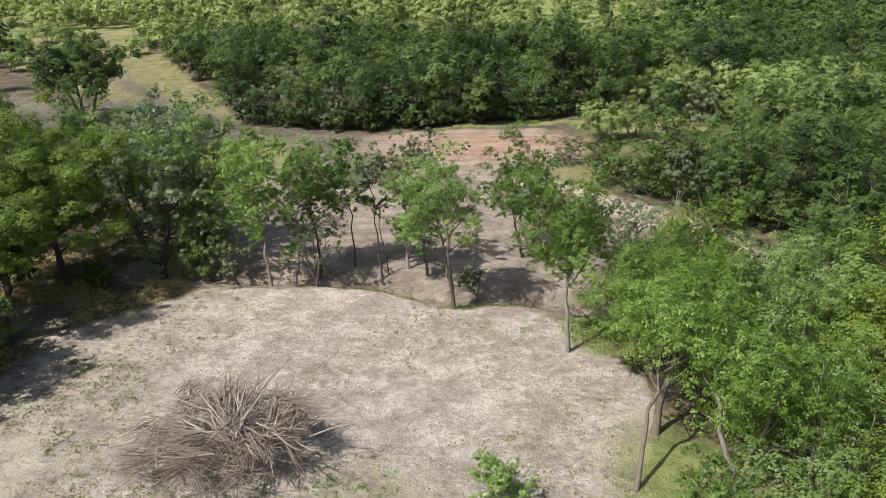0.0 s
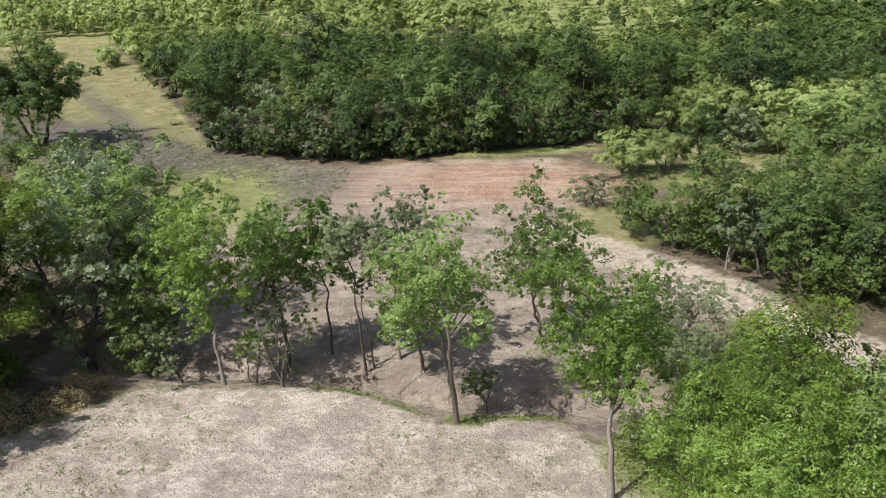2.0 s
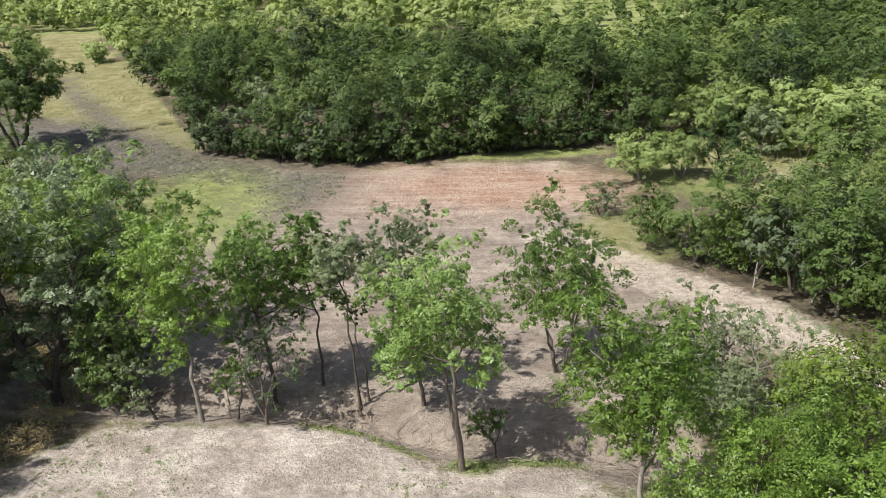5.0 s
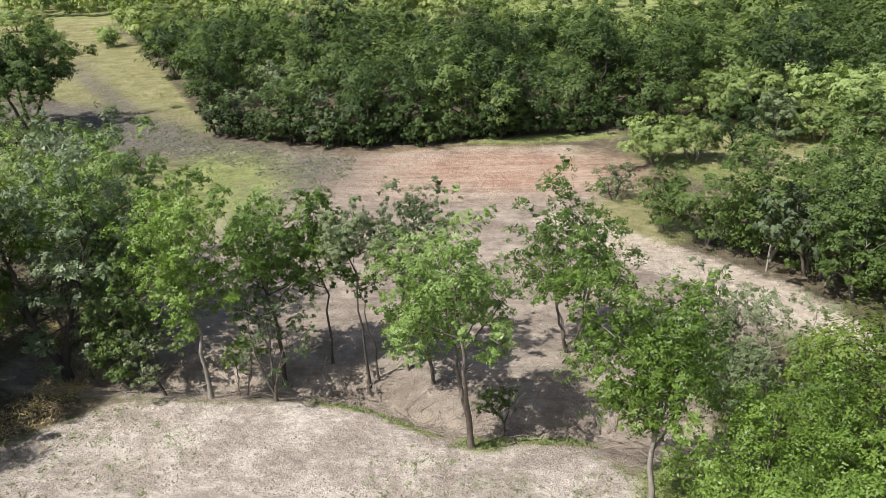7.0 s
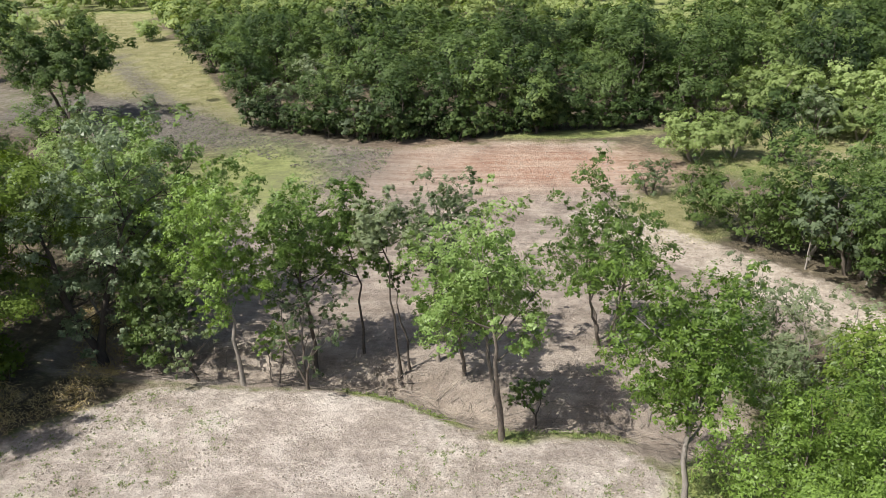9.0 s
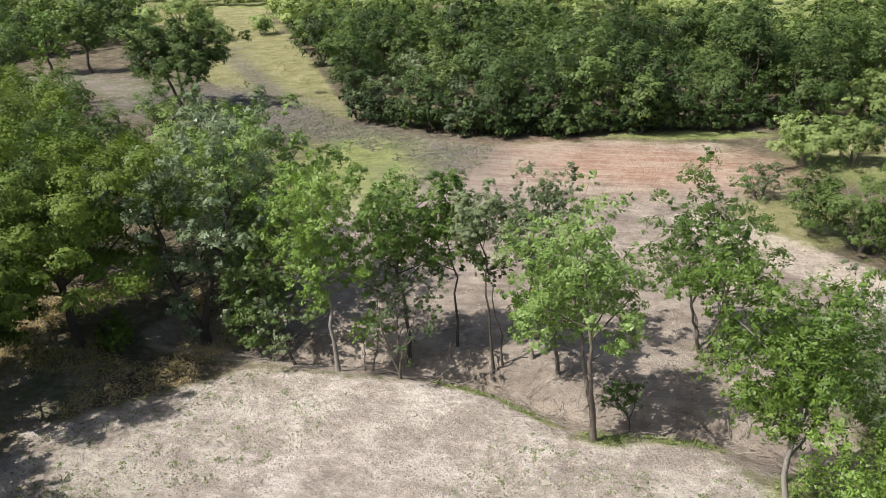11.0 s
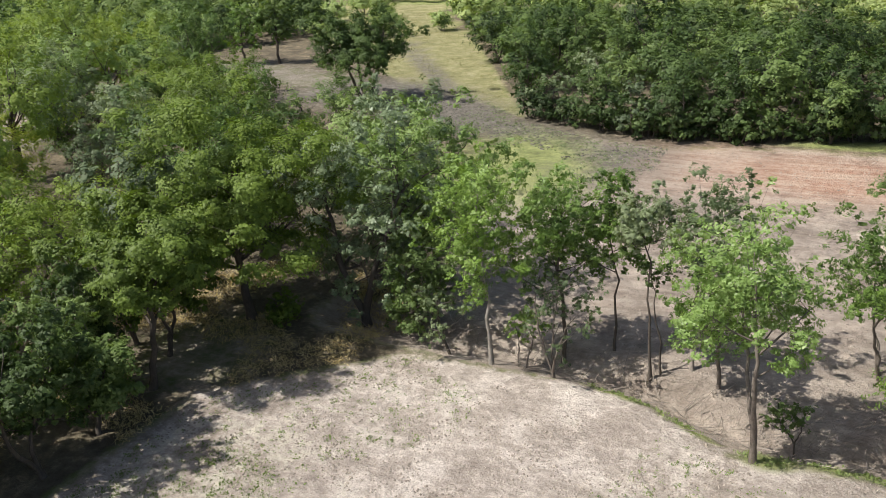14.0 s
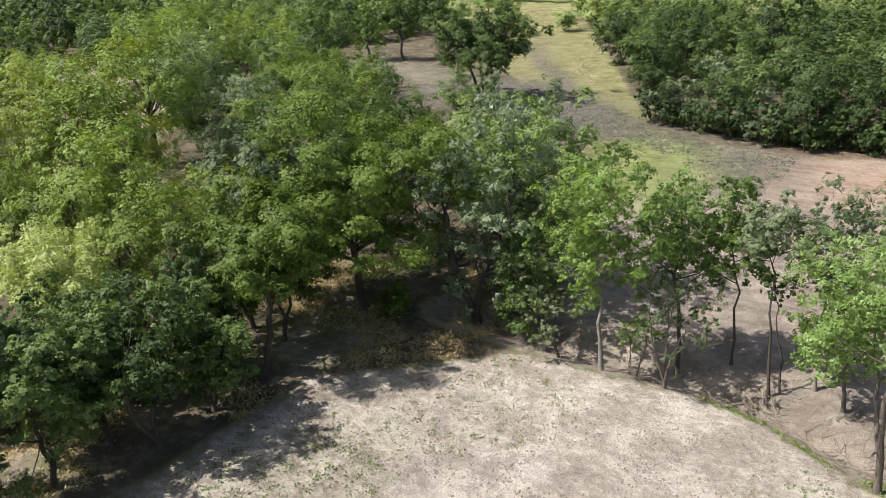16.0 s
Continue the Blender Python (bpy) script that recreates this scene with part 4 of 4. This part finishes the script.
# small trees in the pasture
for x, y, s in ((-52, 98, 0.8), (-47, 104, 0.7), (-60, 112, 0.8), (-56, 104, 0.55), (-66, 118, 0.9), (-64, 106, 0.8), (-50, 88, 0.5), (-70, 100, 1.0), (-58, 92, 0.8), (-72, 90, 1.0)):
    stand("pale_mesquite", x, y, s, "small trees in the pasture")


# ---- far woods, past counting ----
def far_woods():
    rng = np.random.default_rng(9)
    shapes = []
    for s in range(14):
        r2 = np.random.default_rng(500 + s)
        c, rad = crown_lobes(r2, 4.8, 2.6, 0.1, (0, 0), 20, 0.95, s % 7 > 4, 9)[2:]
        out = c - (0, 0, 1.6)
        out /= np.linalg.norm(out, axis=1)[:, None]
        sets = []
        for count, size, lo in (((30, 0.32, 0.6), (10, 0.55, 0.3)) if s < 7 else ((15, 0.46, 0.6), (8, 0.7, 0.3))):
            idx = np.repeat(np.arange(20), count)
            d = unit(r2, len(idx))
            d[:, 2] = np.abs(d[:, 2]) * np.where(r2.uniform(size=len(idx)) < 0.8, 1, -0.5)
            sets.append(leaf_quads(r2, c[idx] + d * (rad[idx] * r2.uniform(lo, lo + 0.45, len(idx)))[:, None], d * 0.75 + out[idx] * 0.6, size, 0.65, 0.14, 3))
        shapes.append((np.concatenate([v for v, _ in sets]), np.concatenate([sets[0][1], sets[1][1] + len(sets[0][0])])))
    FAR = [(-40, 84), (40, 84), (34, 68), (60, 60), (190, 150), (190, 300), (-330, 300), (-330, 60), (-130, 20), (-78, 20), (-76, 60), (-78, 72), (-66, 88), (-60, 98), (-84, 134), (-58, 134), (-50, 116), (-38, 95), (-31, 84)]
    places = scatter(rng, FAR, 3.3, 60000, wooded)
    g, tone = Geo(), []
    for x, y in places:
        az, dist = math.atan2(x, y), math.hypot(x, y)
        if not (-1.12 < az < 0.60) or dist > 205:
            continue
        patch = 0.5 + 0.5 * noise.noise(Vector((x * 0.022, y * 0.022, 3.1))) * 1.6
        glade = noise.noise(Vector((x * 0.03 + 9, y * 0.045, 7.7)))
        in_dark_patch = float(inside(np.array(x), np.array(y), DARK_PATCH, 1)) > 0.5
        in_meadow = float(inside(np.array(x), np.array(y), MEADOW, 1)) > 0.5 and not in_dark_patch
        if (in_meadow and rng.uniform() < 0.35) or (y > 112 and not in_dark_patch and glade > 0.12 and rng.uniform() < 0.7):
            continue
        v, f = shapes[rng.integers(7) + (7 if dist > 118 else 0)]
        s = rng.uniform(0.62, 1.15) * (0.6 if in_meadow else 1.05)
        a = rng.uniform(0, 6.28)
        m = np.array(((math.cos(a), -math.sin(a), 0), (math.sin(a), math.cos(a), 0), (0, 0, 1))) * s
        g.add(v @ m.T + (x, y, 0), f)
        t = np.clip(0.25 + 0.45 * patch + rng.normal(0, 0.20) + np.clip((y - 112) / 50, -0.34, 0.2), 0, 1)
        # trees within this outline get a low, darker leaf tone
        if in_dark_patch:
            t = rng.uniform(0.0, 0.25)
        elif in_meadow:
            t = 0.08 if rng.uniform() < 0.3 else rng.uniform(0.55, 0.95)
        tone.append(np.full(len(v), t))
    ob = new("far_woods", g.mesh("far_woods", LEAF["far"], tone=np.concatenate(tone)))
    tagged(ob, "mixed dark and pale green woods reaching to the distance", "woods", kind="stuff")


far_woods()


# ---- brush pile ----
def brush_pile(x, y):
    rng = np.random.default_rng(21)
    root = tagged(new("brush_pile"), "large tangled heap of cut gray branches on the field", "brush pile")
    root.matrix_world = pose(x, y, 0)

    def skin(a, r):
        lump = 1 + 0.12 * math.sin(3 * a + 0.6) + 0.08 * math.sin(5 * a + 2)
        x, y = r * 3.45 * lump * math.cos(a), r * 2.7 * lump * math.sin(a)
        heap = 0.6 * noise.noise(Vector((x * 0.9, y * 0.9, 5.3)))
        return x, y, max(0.05, 1.75 * (1 - min(r, 1) ** 6) * (1 + 0.2 * math.cos(a)) + heap)

    def limb(p, d, span, thick, mat, forks):
        g = Geo()
        path, rad = stick(rng, p, d, span, thick, 9, 0.075)
        g.tube(path, rad, 6)
        for _ in range(forks):
            j = rng.integers(2, 8)
            way = (path[j] - path[j - 1]) / np.linalg.norm(path[j] - path[j - 1])
            q, w = stick(rng, path[j], way + rng.normal(0, 0.42, 3), rng.uniform(0.4, 1.2), rad[j] * 0.6, 6, 0.16)
            g.tube(q, w, 5)
            u, v = stick(rng, q[3], way + rng.normal(0, 0.6, 3), rng.uniform(0.2, 0.6), w[3] * 0.6, 5, 0.2)
            g.tube(u, v, 4)
        part("limb", g.mesh("limb", mat, True), root)

    for i in range(15):      # a fan of thick pale limbs that leans out of the middle
        b = 1.25 + 1.3 * i / 14 + rng.normal(0, 0.08)
        limb(np.array((0.5, -1.0, 1.3)) + rng.normal(0, 0.16, 3), (math.cos(b), math.sin(b), rng.uniform(0.1, 0.5)), rng.uniform(1.3, 2.5), rng.uniform(0.045, 0.085), DRY_LIMB, 3)
    for i in range(12):      # stumps and broken trunks that stand at the far end
        b = rng.uniform(0.2, 1.7)
        limb(np.array((1.7, 0.1, 1.0)) + rng.normal(0, 0.45, 3) * (1, 1, 0.3), (math.cos(b) * 0.6, math.sin(b) * 0.6, rng.uniform(0.5, 1.1)), rng.uniform(0.8, 1.5), rng.uniform(0.04, 0.08), DRY_LIMB if i % 2 else DEADWOOD, 2)
    for i in range(60):
        a, r = rng.uniform(0, 6.28), rng.uniform(0.2, 0.92)
        b = a + rng.normal(0, 0.9)
        limb(np.array(skin(a, r)) * (1, 1, 0.85), (math.cos(b), math.sin(b) * 0.8, rng.uniform(-0.25, 0.25)), rng.uniform(0.9, 2.3), rng.uniform(0.018, 0.04), DRY_LIMB if rng.uniform() < 0.45 else DEADWOOD, 4)
    gray, brown, fine = Geo(), Geo(), Geo()
    for bundle in range(84):      # boughs thrown on whole: sheaves of twigs that fan out one way
        a, r = rng.uniform(0, 6.28), rng.uniform(0, 1) ** 0.6 * 0.84
        foot = np.array(skin(a, r)) * (1, 1, rng.uniform(0.55, 1.0))
        b = a + rng.normal(0, 1.3)
        way = np.array((math.cos(b), math.sin(b), rng.uniform(-0.2, 0.2)))
        g = gray if bundle % 2 else brown
        for _ in range(13):
            path, rad = stick(rng, foot + rng.normal(0, 0.14, 3), way + rng.normal(0, 0.22, 3), rng.uniform(0.6, 1.5), rng.uniform(0.010, 0.028), 6, 0.09, 0.02)
            g.tube(path, rad, 4)
            for _ in range(2):
                k = rng.integers(1, 5)
                q, w = stick(rng, path[k], path[k] - path[k - 1] + rng.normal(0, 0.16, 3), rng.uniform(0.2, 0.5), 0.007, 4, 0.16)
                fine.tube(q, w, 3)
    for _ in range(500):
        a, r = rng.uniform(0, 6.28), rng.uniform(0, 1) ** 0.55
        b = rng.uniform(0, 6.28)
        path, rad = stick(rng, np.array(skin(a, r)) * (1, 1, rng.uniform(0.2, 0.85)), (math.cos(b), math.sin(b), rng.normal(0, 0.25)), rng.uniform(0.5, 1.4), rng.uniform(0.008, 0.02), 5, 0.2, 0.03)
        brown.tube(path, rad, 3)
    tagged(part("stick_tangle", gray.mesh("stick_tangle", DEADWOOD, True), root, "pale gray sticks"), kind="stuff")
    tagged(part("stick_tangle", brown.mesh("stick_tangle", TWIG, True), root), kind="stuff")
    tagged(part("twig_tangle", fine.mesh("twig_tangle", TWIG), root), kind="stuff")


brush_pile(-8.1, 10.9)


# ---- small ground cover ----
def tufts(name, label, category, mat, spots, size, count, spread, aspect, lift, seed):
    """Low tufts of blades or leaves, all over a patch of ground."""
    rng = np.random.default_rng(seed)
    g = Geo()
    for x, y in spots:
        n = int(count * rng.uniform(0.5, 1.5)) + 2
        s = rng.uniform(0.5, 1.3)
        p = rng.normal(0, spread * s, (n, 3)) * (1, 1, 0) + (x, y, 0)
        p[:, 2] = land(p[:, 0], p[:, 1]) + rng.uniform(0.2, 1, n) * lift * s
        g.add(*leaf_quads(rng, p, rng.normal(0, 0.8, (n, 3)), size, aspect))
    tagged(new(name, g.mesh(name, mat)), label, category, kind="stuff")


def spots(seed, n, x0, x1, y0, y1, test):
    rng = np.random.default_rng(seed)
    x, y = rng.uniform(x0, x1, n), rng.uniform(y0, y1, n)
    k = test(x, y)
    return list(zip(x[k], y[k]))


def patchy(x, y, scale, level, seed):
    return np.array([noise.noise(Vector((a * scale, b * scale, seed))) > level for a, b in zip(x, y)])


tufts("field_weeds", "low green weeds scattered over the cleared soil", "weeds", LEAF["weed"],
      spots(31, 3800, -21, 6, 5, 25, lambda x, y: (weights(x, y)["field"] > 0.5) & patchy(x, y, 0.2, -0.05, 1.5)), 0.07, 7, 0.08, 0.5, 0.07, 1)
tufts("field_weeds", "low green weeds in patches near the brush pile", "weeds", LEAF["weed"],
      spots(38, 2600, -19, -1, 5, 20, lambda x, y: (weights(x, y)["field"] > 0.5) & (np.maximum.reduce([blob(x, y, -15.5, 12, 3.2, 6), 0.9 * blob(x, y, -3.4, 9.0, 1.5, 2.0), blob(x, y, -12, 7.5, 4, 2.5)]) > 0.45) & patchy(x, y, 0.5, -0.15, 2.5)),
      0.075, 8, 0.10, 0.5, 0.06, 11)
tufts("field_straw", "dry straw and chips on the cleared soil", "straw", LEAF["chaff"],
      spots(32, 4200, -21, 6, 5, 25, lambda x, y: weights(x, y)["field"] > 0.4), 0.10, 3, 0.16, 0.14, 0.03, 2)
tufts("pasture_grass", "dry yellow pasture grass", "grass", LEAF["hay"],
      spots(33, 6000, -70, -20, 60, 125, lambda x, y: weights(x, y)["pasture"] > 0.5), 0.24, 9, 0.40, 0.10, 0.16, 3)
tufts("bank_grass", "dry brown grass under the trees", "grass", LEAF["straw"],
      spots(34, 11000, -30, -15, 6, 32, lambda x, y: (weights(x, y)["field"] < 0.3) & patchy(x, y, 0.35, -0.05, 4.5)), 0.17, 8, 0.20, 0.13, 0.12, 4)
tufts("ditch_weeds", "green weeds along the edge of the ditch", "weeds", LEAF["weed"],
      spots(35, 5000, -16, 9, 17, 29, lambda x, y: (weights(x, y)["green"] > 0.45)), 0.11, 7, 0.10, 0.4, 0.11, 5)
tufts("meadow_grass", "dry straw tufts on rough ground", "grass", LEAF["hay"],
      spots(36, 9000, -26, 24, 38, 64, lambda x, y: ((weights(x, y)["pasture"] > 0.4) & (y > 36) & (x > 0)) | (blob(x, y, 21, 56, 11, 9) > 0.4)), 0.15, 9, 0.30, 0.10, 0.12, 6)
tufts("track_weeds", "dull green weeds among the soil clods", "weeds", LEAF["gray"],
      spots(37, 2600, -26, -8, 46, 66, lambda x, y: weights(x, y)["clod"] > 0.5), 0.11, 4, 0.14, 0.5, 0.06, 7)


def clods(name, label, places, size, seed, shades=((0, (0.20, 0.17, 0.14)), (0.6, (0.33, 0.285, 0.235)), (1, (0.46, 0.40, 0.33)))):
    """Lumps of turned soil: squat uneven blocks."""
    rng = np.random.default_rng(seed)
    g = Geo()
    box = np.array([(-1, -1, -0.6), (1, -1, -0.6), (1, 1, -0.6), (-1, 1, -0.6), (-0.6, -0.6, 0.7), (0.6, -0.6, 0.7), (0.6, 0.6, 0.7), (-0.6, 0.6, 0.7)])
    faces = np.array([(4, 5, 6, 7), (0, 1, 5, 4), (1, 2, 6, 5), (2, 3, 7, 6), (3, 0, 4, 7)])
    for x, y in places:
        s = size * rng.uniform(0.4, 1.3)
        a = rng.uniform(0, 6.28)
        v = box * rng.uniform(0.6, 1.2, (8, 3)) * s
        v = np.stack([v[:, 0] * math.cos(a) - v[:, 1] * math.sin(a), v[:, 0] * math.sin(a) + v[:, 1] * math.cos(a), v[:, 2] * 0.7], 1)
        g.add(v + (x, y, land(x, y) + 0.2 * s), faces)
    m, nt, bs = material(name + "_soil", 0.95)
    info = nt.nodes.new("ShaderNodeNewGeometry")
    nt.links.new(ramp(nt, info.outputs["Random Per Island"], shades), bs.inputs["Base Color"])
    tagged(new(name, g.mesh(name, m)), label, "soil", kind="stuff")


clods("field_clods", "small clods and chips of dry soil on the field", spots(41, 22000, -21, 6, 5, 25, lambda x, y: (weights(x, y)["field"] > 0.5) & patchy(x, y, 0.5, 0.0, 6.5)), 0.032, 8)
clods("turned_clods", "gray clods of turned soil by the wood", spots(42, 26000, -34, -6, 45, 70, lambda x, y: (weights(x, y)["clod"] > 0.5) & patchy(x, y, 0.35, -0.25, 2.5)), 0.048, 9,
      ((0, (0.10, 0.092, 0.078)), (0.6, (0.18, 0.165, 0.138)), (1, (0.27, 0.25, 0.205))))
clods("road_clods", "crumbled soil on the dirt track and red earth", spots(43, 5200, -14, 16, 28, 58, lambda x, y: (weights(x, y)["dirt"] > 0.5) | (weights(x, y)["road"] > 0.5)), 0.038, 10)


def fallen_sticks():
    rng = np.random.default_rng(51)
    g = Geo()
    for _ in range(420):
        t = rng.uniform(-16, 6)
        x, y = t, float(np.interp(t, [p[0] for p in DITCH], [p[1] for p in DITCH])) + rng.normal(0.3, 0.8)
        a = rng.uniform(0, 6.28)
        path, rad = stick(rng, (x, y, 0.1), (math.cos(a), math.sin(a), rng.uniform(-0.05, 0.45)), rng.uniform(0.3, 1.2), rng.uniform(0.008, 0.022), 5, 0.10)
        path[:, 2] += land(path[:, 0], path[:, 1])
        g.tube(path, rad, 4)
    tagged(new("fallen_sticks", g.mesh("fallen_sticks", DEADWOOD, True)), "fallen dry sticks and twigs along the ditch", "sticks", kind="stuff")


fallen_sticks()
